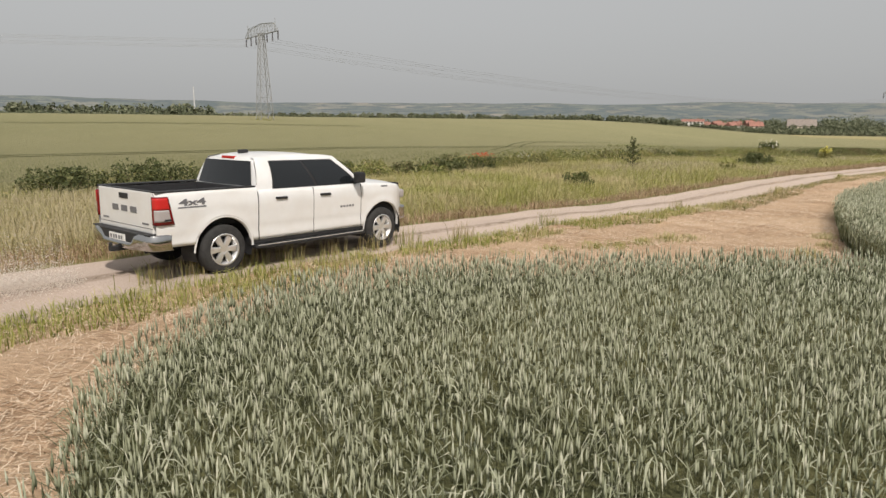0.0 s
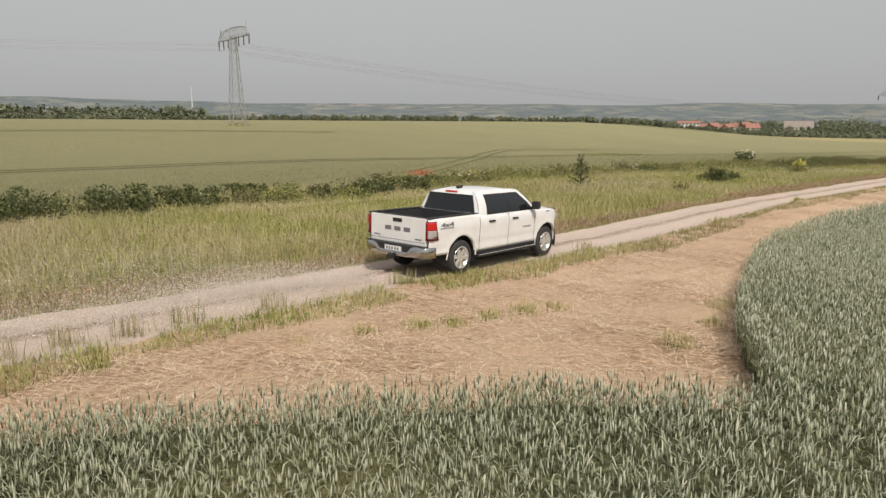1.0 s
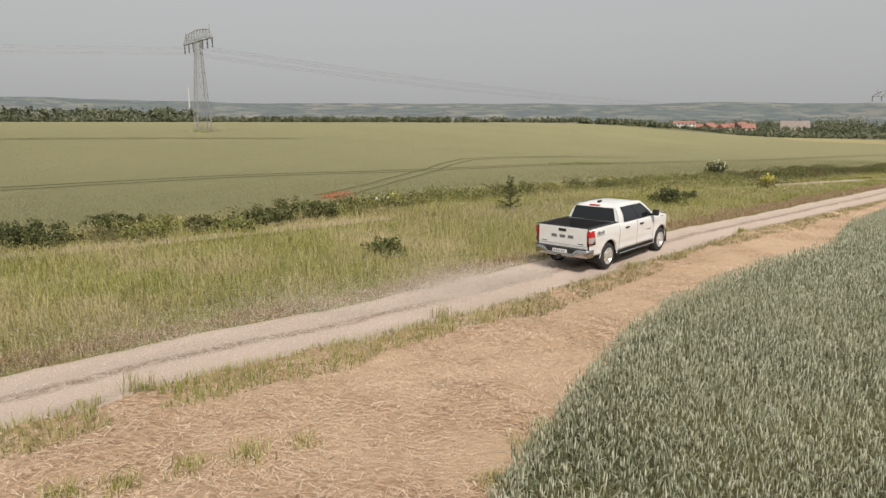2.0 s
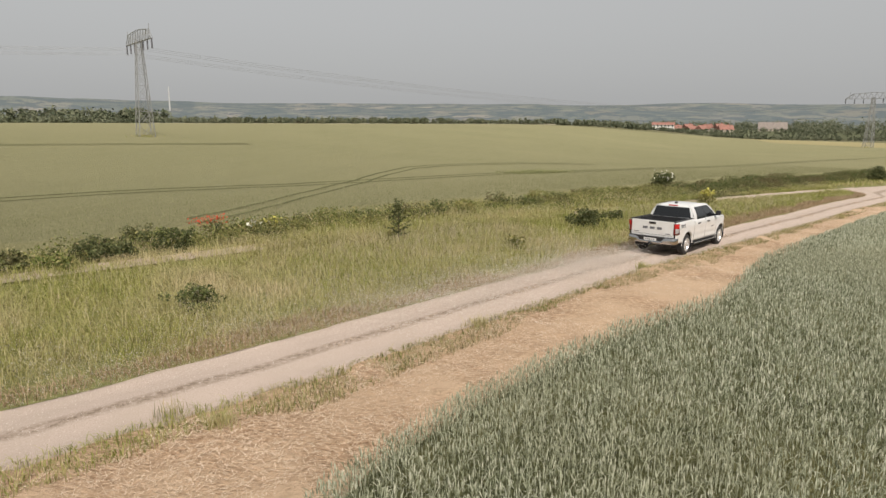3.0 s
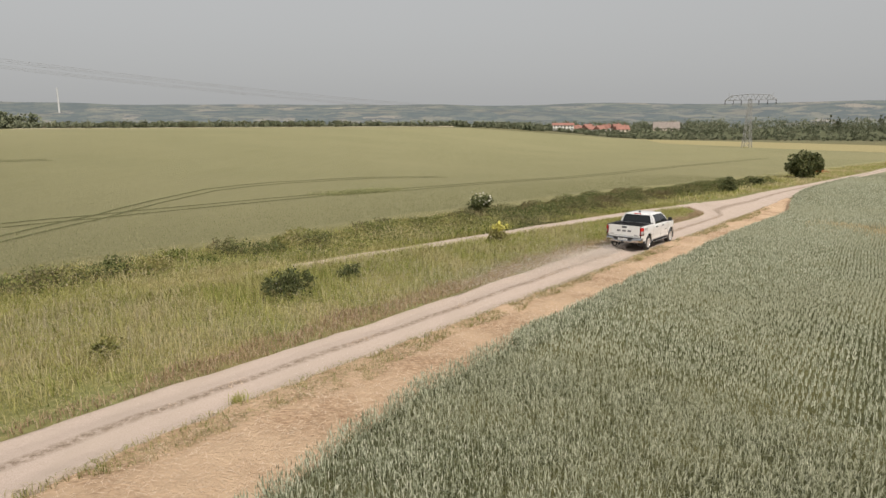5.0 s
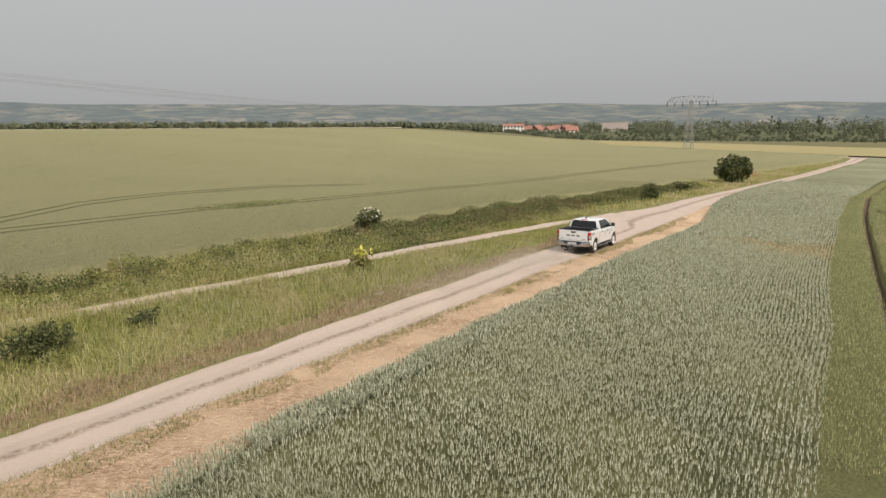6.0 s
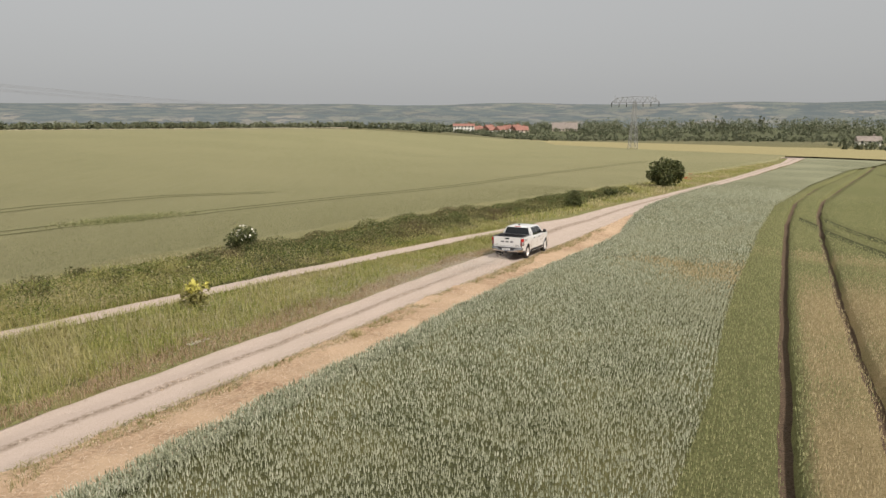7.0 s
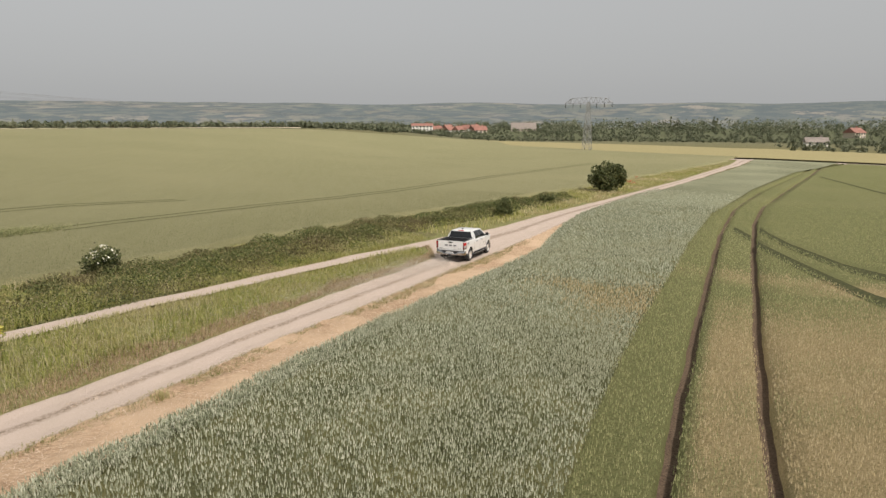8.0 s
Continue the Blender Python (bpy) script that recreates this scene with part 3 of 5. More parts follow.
def field_lanes():
    for lane in LANES:
        a_s = np.arange(lane[0][0], lane[-1][0], 1.0)
        for side in (-0.8, 0.8):
            t = np.array([-0.19, 0, 0.19])
            rows = (lerp(lane, a_s) + side + 0.15 * wavy(a_s, 0 * a_s, 0.5, 91))[:, None] + t
            tagged(sheet("wheel_lane", a_s, rows, FIELD_LANE, 0.575), "dark wheel lane pressed through the grain field", "track", kind="structure")


def drilled(a, p, gap=0.14, stray=0.024):
    """Moves plants onto drill rows that run beside the field's inner edge."""
    e = lerp(GREEN, a)
    return e + gap * np.round((p - e) / gap) + rng.normal(0, stray, len(a))


def crops():
    sets = []
    for a0, a1, d, args in ((-7.5, 14, 185, (0.80, 0.14, 0.20, 0.0095)), (14, 40, 150, (0.80, 0.15, 0.22, 0.0105)), (40, 75, 215, (0.80, 0.19, 0.26, 0.0135)), (75, 142, 95, (0.80, 0.22, 0.3, 0.019))):
        a, p = scatter(a0, a1, -19, 4, d, in_wheat)
        p = np.minimum(drilled(a, p), lerp(WHEAT, a) + 0.05)
        ea, ep = scatter(a0, a1, -10 if a0 < 14 else -6, 4, 0.8 * d, lambda a, p: in_wheat(a, p) & (p > lerp(WHEAT, a) - 0.22))
        if a0 > 30:
            rim = p > lerp(WHEAT, a) - 0.7
            tagged(stalks("wheat", np.r_[a[rim], ea], np.r_[p[rim], ep], 0.80, args[1], args[2], args[3], EAR, 3, leaves=2), "upright wheat along the edge of the field", "wheat", kind="stuff")
            a, p, ea, ep = a[~rim], p[~rim], a[:0], p[:0]
        sets.append((np.r_[a, ea], np.r_[p, ep], args))
    for n, (a, p, (h, e, lf, w)) in enumerate(sets):
        dry = rng.uniform(0, 1, len(a)) < 0.8 * np.exp(-((a - 75.5 - 0.25 * (p + 8) + 1.2 * noise2(a, p, 0.7, 53)) / 2.6) ** 2) * sstep(-2.5, -6, p)
        if dry.any():
            tagged(stalks("wheat", a[dry], p[dry], 0.78, e, lf, w, EAR_DRY, 3, leaves=0, stem=False), "drought-yellowed band of wheat", "wheat", kind="stuff")
            a, p = a[~dry], p[~dry]
        ob = stalks("wheat", a, p, h, e, lf, w, EAR, 4 if n < 1 else 3, leaves=(1, 1, 0, 0)[n], stem=n < 2)
        tagged(ob, "dense blue-green standing wheat with upright ears", "wheat", kind="stuff")
    a, p = scatter(8, 80, -9, 0, 520, lambda a, p: (p < lerp(WHEAT, a) - 0.02) & (p > lerp(WHEAT, a) - 0.36))
    a2, p2 = scatter(-5, 8.5, -10, -3.5, 620, lambda a, p: (p < lerp(WHEAT, a) - 0.02) & (p > lerp(WHEAT, a) - 1.1))
    a, p = np.r_[a, a2], np.r_[p, p2]
    tagged(blades("wheat_leaves", a, p, np.where(a < 8.5, 0.76, 0.66), 0.017, WHEAT_LEAF, 0.7), "dense green leaves along the edge of the wheat", "wheat", kind="stuff")
    lane = lambda a, p: (np.abs(p - tram(TRAM_1, a)) > 0.13 + 0.001 * a + rng.uniform(-0.05, 0.06, len(a))) & (np.abs(p - tram(TRAM_2, a)) > 0.13 + 0.001 * a + rng.uniform(-0.05, 0.06, len(a)))

    def off_spurs(a, p):
        ok = np.ones(len(a), bool)
        for spur in SPURS:
            ok &= ~((p > spur[0][0]) & (p < spur[-1][0]) & (np.abs(a - lerp(spur, p)) < 1.6))
        return ok

    for a0, a1, d, w in ((46, 80, 150, 0.0105), (80, 138, 70, 0.016)):
        a, p = scatter(a0, a1, -30 if a0 > 70 else -24, -8.2, d, lambda a, p: (p < lerp(GREEN, a)) & lane(a, p) & off_spurs(a, p) & (rng.uniform(0, 1, len(a)) < (138 - a) / 36))
        dry = rng.uniform(0, 1, len(a)) < ripeness(a, p)
        tagged(stalks("barley", a[~dry], p[~dry], 0.78, 0.16, 0.26, w, EAR_GREEN, 3, leaves=0, stem=False), "green barley beside the wheel lanes", "barley", kind="stuff")
        tagged(stalks("barley", a[dry], p[dry], 0.75, 0.17, 0.26, w, EAR_DRY, 3, leaves=0, stem=False), "straw-coloured ripening barley beside the wheel lanes", "barley", kind="stuff")
    a, p = scatter(-20, 125, 11, 40, 25, lambda a, p: (p > lerp(VERGE_L, a) + 0.2) & (rng.uniform(0, 1, len(a)) > (p - lerp(VERGE_L, a)) / 15) & off_lanes(a, p))
    tagged(stalks("barley", a, p, 0.74, 0.14, 0.2, 0.017, EAR_FIELD, 3, leaves=0, base=0.5), "pale green grain at the edge of the wide field", "barley", kind="stuff")


def blades(name, a, p, length, width, material, droop=0.6, up=0.0):
    """Curved grass blades of two pieces each."""
    n = len(a)
    x, y = xy(a, p)
    foot = np.stack([x, y, ground_ap(a, p) - 0.02 + up], 1)
    th = rng.uniform(0, 2 * np.pi, n)
    out = np.stack([np.cos(th), np.sin(th), 0 * th], 1)
    flat = np.stack([-np.sin(th), np.cos(th), 0 * th], 1) * (np.broadcast_to(width, (n,)) * 0.5)[:, None]
    L = (np.broadcast_to(length, (n,)) * rng.uniform(0.6, 1.15, n))[:, None]
    b1, b2 = rng.uniform(0.05, 0.5, n)[:, None] * droop, rng.uniform(0.2, 1.0, n)[:, None] * droop
    mid = foot + out * L * b1 * 0.6 + np.array([0, 0, 0.62]) * L
    tip = foot + out * L * b2 + np.array([0, 0, 1.0]) * L * (1 - 0.35 * b2)
    v = np.stack([foot - flat, foot + flat, mid + flat * 0.8, mid - flat * 0.8, tip], 1)
    k = (np.arange(n) * 5)[:, None]
    tris = np.concatenate([k + [0, 1, 2], k + [0, 2, 3], k + [3, 2, 4]])
    return raw(name, v.reshape(-1, 3), tris, material)


def leaves_at(c, size, material, name, parent=None, flat=0.0):
    """Loose leaf clumps, one bent quad each, round the given places."""
    n = len(c)
    u = rng.normal(size=(n, 3))
    u /= np.linalg.norm(u, axis=1)[:, None]
    w = np.cross(u, rng.normal(size=(n, 3)))
    w /= np.linalg.norm(w, axis=1)[:, None]
    s = (np.broadcast_to(size, (n,)) * rng.uniform(0.6, 1.3, n))[:, None]
    nrm = np.cross(u, w) * s * 0.25
    v = np.stack([c - u * s, c - w * s * 0.55 + nrm, c + u * s, c + w * s * 0.55 + nrm], 1)
    k = (np.arange(n) * 4)[:, None]
    return raw(name, v.reshape(-1, 3), np.concatenate([k + [0, 1, 2], k + [0, 2, 3]]), material, parent)


TALL_END = 41.0


def meadow():
    def keep(a, p):
        thin = rng.uniform(0, 1, len(a)) < np.clip((TALL_END - a) / 5, 0, 1)
        off_track = (np.abs(p - lerp(TRACK, a)) > 0.7) | (a < 25) | thin
        return (p > lerp(ROAD_L, a) + 0.15 + rng.uniform(0, 1, len(a)) ** 2 * 1.1) & (p < lerp(VERGE_L, a)) & (off_track | (a > 90))
    a, p = scatter(-10, 90, 2, 15, 100, keep)
    u = np.clip((p - lerp(ROAD_L, a)) / 1.6, 0.25, 1)
    tall = (0.34 + 0.22 * np.clip(noise2(a, p, 0.35, 62) * 0.4 + 0.5, 0, 1) + 0.16 * np.clip((48 - a) / 20, 0, 1)) * u
    lush = a + 5 * noise2(a, p, 0.3, 61) + rng.normal(0, 4, len(a)) > 40
    tagged(blades("meadow_grass", a[~lush], p[~lush], tall[~lush], 0.016, GRASS, 2.1), "tall green meadow grass with pale dry heads", "grass", kind="stuff")
    tagged(blades("meadow_grass", a[lush], p[lush], tall[lush] * 1.1, 0.020, GRASS_LUSH, 1.6), "fresh green grass between the road and the track", "grass", kind="stuff")
    a, p = scatter(92, 250, 3, 21, 16, keep)
    tagged(blades("meadow_grass", a, p, 0.45, 0.06, GRASS), "rough grass beside the far road", "grass", kind="stuff")
    a, p = scatter(-10, 90, 3, 14, 75, lambda a, p: keep(a, p) & (p > lerp(ROAD_L, a) + 1.2) & (noise2(a, p, 0.22, 67) + 1.2 * rng.uniform(-1, 1, len(a)) > 0.4) & ((a < 48) | (rng.uniform(0, 1, len(a)) < 0.3)))
    tagged(blades("grass_heads", a, p, 0.72, 0.010, HEADS, 1.9, up=0.05), "pale feathery seed heads above the meadow grass", "grass", kind="stuff")
    a, p = scatter(-10, 88, 1.8, 8, 200, lambda a, p: (p > lerp(ROAD_L, a) - 0.15) & (p < lerp(ROAD_L, a) + 1.1 + 0.4 * noise2(a, p, 0.7, 75)))
    tagged(blades("dry_grass", a, p, 0.34, 0.014, RUSTY, 1.5), "reddish dry grass along the road edge", "grass", kind="stuff")
    # the narrow track is overgrown on its near half
    a, p = scatter(25, 52, 9, 15, 130, lambda a, p: (p < lerp(TRACK, a) + np.where(a < 44, 1.3, -0.5)) & (p > lerp(TRACK, a) - 1.6))
    tagged(blades("tall_grass", a, p, 0.66, 0.016, GRASS, 1.3), "tall grass grown over the narrow track", "grass", kind="stuff")
    # verge between road and straw
    def keep2(a, p):
        r = lerp(ROAD_R, a)
        wide = np.interp(a, [12, 16, 38, 48], [1.0, 0.75, 0.7, 0.5]) + 0.2 * noise2(a, p * 0, 0.9, 63)
        return (p < r + 0.25) & (p > r - wide) & (noise2(a, p, 1.3, 64) > -1.9)
    a, p = scatter(-8, 95, -4, 5, 300, keep2)
    green = a + rng.normal(0, 1.5, len(a)) < 17
    tagged(blades("verge_grass", a[green], p[green], 0.30, 0.014, GRASS_LUSH, 1.1), "fresh green verge grass along the gravel road", "grass", kind="stuff")
    a, p = a[~green], p[~green]
    tagged(blades("verge_grass", a, p, np.interp(a, [12, 16, 40, 50], [0.30, 0.25, 0.22, 0.20]), 0.014, VERGE_G, 1.4), "low green verge grass along the gravel road", "grass", kind="stuff")
    # grass along the crown of the road
    def keep3(a, p):
        c = 0.5 * (lerp(ROAD_R, a) + lerp(ROAD_L, a))
        return (np.abs(p - c) < 0.16 + 0.08 * noise2(a, p * 0, 1.5, 65)) & (noise2(a, p, 2.0, 66) > 0.2)
    a, p = scatter(18, 84, 0, 6, 120, keep3)
    tagged(blades("road_grass", a, p, 0.06, 0.014, STRAW, up=0.09), "sparse dry grass on the crown of the road", "grass", kind="stuff")


def straw_litter():
    def keep(a, p):
        return (p > lerp(WHEAT, a) - 0.1) & (p < lerp(ROAD_R, a) - 0.2)
    a, p = scatter(-7, 26, -10, 3, 310, keep)
    a2, p2 = scatter(26, 75, -5, 4, 150, keep)
    a, p = np.r_[a, a2], np.r_[p, p2]
    n = len(a)
    x, y = xy(a, p)
    th = 0.9 * noise2(a, p, 1.1, 68) + rng.normal(0, 1.1, n)
    L = rng.uniform(0.025, 0.09, n)
    c = np.stack([x, y, ground_ap(a, p) + 0.06 + rng.uniform(0, 0.05, n) + 0.05 * np.clip(noise2(a, p, 2.6, 69), 0, 2)], 1)
    d = np.stack([np.cos(th), np.sin(th), rng.uniform(-0.25, 0.35, n)], 1) * L[:, None]
    w = np.stack([-np.sin(th), np.cos(th), 0 * th], 1) * 0.0034
    up = np.array([0, 0, 0.012])
    v = np.stack([c - d - w, c - d + w, c + d + w, c + d - w, c + up, c + d * 0.2 + up], 1)
    k = (np.arange(n) * 6)[:, None]
    f = np.concatenate([k + [0, 1, 2], k + [0, 2, 3]])
    tagged(raw("straw_litter", v.reshape(-1, 3), f, STRAW), "loose flattened straw stalks on the ground", "straw", kind="stuff")


def weeds():
    def keep(a, p):
        return (p > lerp(TRACK, a) + 1.0) & (p < lerp(VERGE_L, a) + 0.5) & (noise2(a, p, 0.6, 71) > -1.3) & (rng.uniform(0, 1, len(a)) < np.clip((70 - a) / 10, 0.12, 1))
    a, p = scatter(-10, 135, 5, 22, 120, keep)
    x, y = xy(a, p)
    u = (p - lerp(TRACK, a)) / np.maximum(2, lerp(VERGE_L, a) - lerp(TRACK, a))
    hump = 0.25 + 0.85 * np.clip(0.45 + 0.5 * noise2(a, p, 0.75, 72), 0, 1) * np.sin(np.clip(u, 0, 1) * 3.1)
    z = ground_ap(a, p) + rng.uniform(0.05, 1.0, len(a)) * hump
    tagged(leaves_at(np.stack([x, y, z], 1), 0.055, WEEDS, "verge_weeds"), "wild mixed weeds along the field edge", "weeds", kind="stuff")
    a, p = scatter(-10, 75, 11, 22, 55, lambda a, p: keep(a, p) & (noise2(a, p, 0.8, 73) > -0.5))
    tagged(blades("tall_grass", a, p, 0.72, 0.016, GRASS, 0.9), "tall grass standing among the weeds", "grass", kind="stuff")
    a, p = scatter(-10, 75, 11, 22, 14, lambda a, p: keep(a, p) & (noise2(a, p, 0.8, 74) > 0))
    tagged(blades("grass_heads", a, p, 0.85, 0.010, HEADS, 0.8), "pale seed heads among the weeds", "grass", kind="stuff")


# ---- bushes and trees ----
def thing(name, m, label, category, group=""):
    ob = new(name)
    ob.matrix_basis = m
    ob.empty_display_size = 0.2
    return tagged(ob, label, category, group)


def on_land(a, p, turn=0.0, sink=0.0):
    x, y = xy(a, p)
    return pose(float(x), float(y), float(ground_ap(a, p)) - sink, 0, 0, turn)


def lumps(n, w, h, low=0.15):
    """Leaf places in overlapping lumps, so that the outline is uneven and has gaps."""
    k = max(11, int(18 * w / max(h, 0.5)))
    c = np.stack([np.clip(rng.normal(0, 0.21 * w, k), -0.36 * w, 0.36 * w), np.clip(rng.normal(0, 0.21 * w, k), -0.36 * w, 0.36 * w), rng.uniform(low + 0.05, 0.82, k) * h], 1)
    r = rng.uniform(0.16, 0.30, k) * min(w, h)
    i = rng.integers(0, k, n)
    d = rng.normal(size=(n, 3))
    d /= np.linalg.norm(d, axis=1)[:, None]
    q = c[i] + d * (r[i] * rng.uniform(0.5, 1.1, n) ** 0.5)[:, None]
    q[:, 2] = np.clip(q[:, 2], 0.03 * h, None)
    return q


def dome(n, w, h):
    """Leaf places in lumps that fill one even dome, with a ragged skin."""
    k = 70
    d = rng.normal(size=(k, 3))
    d /= np.linalg.norm(d, axis=1)[:, None]
    c = d * (rng.uniform(0.3, 1, k) ** 0.5)[:, None] * np.array([0.40 * w, 0.40 * w, 0.40 * h]) + np.array([0, 0, 0.48 * h])
    i = rng.integers(0, k, n)
    e = rng.normal(size=(n, 3))
    e /= np.linalg.norm(e, axis=1)[:, None]
    q = c[i] + e * (rng.uniform(0.07, 0.14, k)[i] * w * rng.uniform(0.5, 1.15, n) ** 0.5)[:, None]
    q[:, 2] = np.clip(q[:, 2], 0.03 * h, None)
    return q


def bush(name, a, p, w, h, n, leaf, material, label, flower=None, flowers=0, category="bush", group="", shape=lumps):
    ob = thing(name, on_land(a, p, 0, 0.02), label, category, group)
    bm = bmesh.new()
    for k in range(5):
        th = k * 1.3
        rod(bm, (0, 0, -0.05), (0.22 * w * math.cos(th), 0.22 * w * math.sin(th), h * 0.6), 0.02 + 0.012 * h, 0.008, 5)
    part("stem", bm, BARK, ob)
    q = shape(n, w, h)
    leaves_at(q, leaf, material, "foliage", ob)
    if flowers:
        f = lumps(flowers * 3, w * 1.08, h * 1.1)
        f = f[np.argsort(-f[:, 2])][:flowers]
        blossom = leaves_at(f, leaf * 1.4, flower, "blossom", ob)
    return ob


WHITE_FLOWER = plain("white_blossom", (0.75, 0.72, 0.60), 0.8, grain=0.15)
YELLOW_FLOWER = plain("yellow_blossom", (0.50, 0.45, 0.10), 0.8, grain=0.2)
RED_FLOWER = plain("poppy_red", (0.55, 0.06, 0.02), 0.7, grain=0.2)


def shrubs():
    bush("elder_bush", 67.3, 17.6, 2.2, 1.65, 3000, 0.075, HEDGE, "elder bush with flat white blossom at the field edge", WHITE_FLOWER, 65)
    bush("round_bush", 141.5, 8.8, 5.8, 4.4, 8000, 0.16, HEDGE, "large dark rounded bush beside the road", shape=dome)
    bush("verge_bush", 106.0, 9.9, 2.2, 1.8, 2200, 0.09, HEDGE, "small dark bush on the verge")
    bush("verge_bush", 120.0, 10.5, 1.8, 1.0, 700, 0.14, HEDGE, "small dark bush on the verge")
    bush("yellow_bush", 56.4, 8.5, 1.1, 1.15, 500, 0.09, WEEDS, "weed bush with bright yellow flower heads", YELLOW_FLOWER, 60)
    bush("yellow_bush", 27.9, 16.6, 1.6, 0.8, 300, 0.09, WEEDS, "low weed bush with yellow flowers", YELLOW_FLOWER, 25)
    bush("thorn_bush", 40.7, 7.7, 2.3, 1.0, 2400, 0.06, HEDGE, "low dark thorn bush in the tall grass")
    bush("thorn_bush", 44.6, 8.4, 1.3, 0.6, 900, 0.06, HEDGE, "low dark thorn bush in the tall grass")
    # weed and bramble clumps that break up the verge along the field
    r = random.Random(12)
    for k in range(34):
        a = 13 + k * 1.4 + r.uniform(-0.7, 0.7)
        bush("weed_clump", a, float(lerp(VERGE_L, a)) - r.uniform(0.4, 3.4), r.uniform(1.1, 2.8), r.uniform(0.55, 1.05), 900, r.uniform(0.045, 0.07), HEDGE_L if r.random() < 0.6 else WEEDS, "mixed weed and bramble clump at the field edge", group="weed clumps of the verge")
    for a, p, w, h in ((1.5, 15.6, 3.6, 1.1), (4.5, 15.4, 4.2, 1.2), (8.0, 15.0, 4.0, 1.2), (10.8, 15.6, 3.2, 1.0), (19.5, 15.2, 2.8, 0.8), (22.5, 15.6, 2.6, 0.8), (14, 17.5, 2.5, 0.8)):
        bush("bramble_bush", a, p, w, h, 3600, 0.06, HEDGE, "dense dark bramble thicket on the verge", group="brambles of the verge")
    bush("flower_bush", 26.1, 15.4, 1.2, 0.9, 500, 0.09, WEEDS, "weed bush with white flowers", WHITE_FLOWER, 22)
    bush("small_weed", 33.0, 6.0, 0.9, 0.6, 300, 0.08, WEEDS, "grey-green weed bush in the meadow")
    bush("small_weed", 19.4, 6.3, 1.7, 0.75, 1500, 0.05, HEDGE_L, "dark green bramble clump in the meadow")
    # a young slender tree in the meadow
    ob = thing("sapling", on_land(30.5, 10.6), "young slender dark green tree in tall grass", "tree")
    bm = bmesh.new()
    rod(bm, (0, 0, -0.1), (0.05, 0, 1.75), 0.03, 0.008, 6)
    q = []
    for k in range(26):
        z = 0.25 + k * 0.055
        th, ln = k * 2.4, 0.66 * (1 - 0.45 * z) + 0.12 * math.sin(k * 5)
        tip = Vector((ln * math.cos(th), ln * math.sin(th), z + 0.25))
        rod(bm, (0.02, 0, z), tip, 0.010, 0.004, 4)
        for u in np.linspace(0.15, 1.05, 16):
            q.append(Vector((0.02, 0, z)).lerp(tip, u) + Vector(rng.normal(0, 0.045, 3)))
    part("trunk", bm, BARK, ob)
    leaves_at(np.array(q), 0.065, HEDGE, "foliage", ob)
    # poppies
    a, p = scatter(24.4, 27.6, 17.0, 18.6, 60, lambda a, p: noise2(a, p, 0.9, 81) > -0.6)
    x, y = xy(a, p)
    tagged(leaves_at(np.stack([x, y, ground_ap(a, p) + rng.uniform(0.5, 0.85, len(a))], 1), 0.055, RED_FLOWER, "poppies"), "scattered red poppies in the weeds", "flowers", kind="stuff")
    a, p = scatter(154, 176, 7.5, 11, 5, lambda a, p: noise2(a, p, 0.3, 82) > 0)
    x, y = xy(a, p)
    tagged(leaves_at(np.stack([x, y, ground_ap(a, p) + rng.uniform(0.5, 0.85, len(a))], 1), 0.12, RED_FLOWER, "poppies"), "patch of red poppies behind the large bush", "flowers", kind="stuff")
    # the dark hedge beside the narrow track
    a, p = scatter(58, 128, 8, 21, 200, lambda a, p: (p < lerp(VERGE_L, a) - 0.3) & (p > np.maximum(lerp(VERGE_L, a) - 7.6, lerp(ROAD_L, a) + 3.2)) & (noise2(a, p, 0.5, 84) > np.interp(a, [58, 68], [0.0, -2.6])))
    x, y = xy(a, p)
    top = 0.42 + 0.62 * np.clip(0.5 + 0.4 * noise2(a, p, 0.9, 83) + 0.2 * noise2(a, p, 2.2, 85), 0, 1)
    top = top * np.clip(np.minimum(lerp(VERGE_L, a) - p, p - np.maximum(lerp(VERGE_L, a) - 7.6, lerp(ROAD_L, a) + 3.2)) / 1.6, 0.25, 1) * np.clip((a - 57) / 8, 0.2, 1)
    tagged(leaves_at(np.stack([x, y, ground_ap(a, p) + top * rng.uniform(0.1, 1, len(a)) ** 0.6], 1), 0.060, HEDGE_L, "bramble_hedge"), "low dense dark green hedge beside the track", "hedge", kind="stuff")
    # grain pressed flat by wind
    n = 2600
    a, p = rng.normal(70.5, 2.6, n), rng.normal(34.2, 0.9, n)
    tagged(blades("lodged_grain", a, p, 0.42, 0.03, EAR_GREEN, 2.4, up=0.48), "patch of wind-flattened grain in the wide field", "barley", kind="stuff")
    # tussocks that stand on the straw
    for a, p, h in ((6.2, -2.6, 0.22), (7.2, -2.9, 0.25), (7.8, -3.1, 0.22), (8.6, -3.3, 0.24), (9.3, -3.5, 0.32), (10.1, -3.6, 0.2), (9.6, -6.4, 0.34), (11.2, -6.2, 0.26), (12.3, -5.8, 0.28), (13.0, -5.6, 0.22), (5.1, -2.4, 0.2), (2.4, -1.6, 0.24), (16.5, -1.0, 0.4), (88.5, -0.4, 0.6), (93.8, 0.8, 0.7), (24.1, -0.2, 0.4), (33.4, 0.3, 0.35), (57.0, 0.4, 0.4)):
        n = 130
        ob = blades("grass_tuft", a + rng.normal(0, 0.13, n), p + rng.normal(0, 0.13, n), h, 0.014, GRASS, 0.8)
        tagged(ob, "grey-green grass tuft on the bare strip", "grass tuft", "tufts of the straw strip", "stuff")
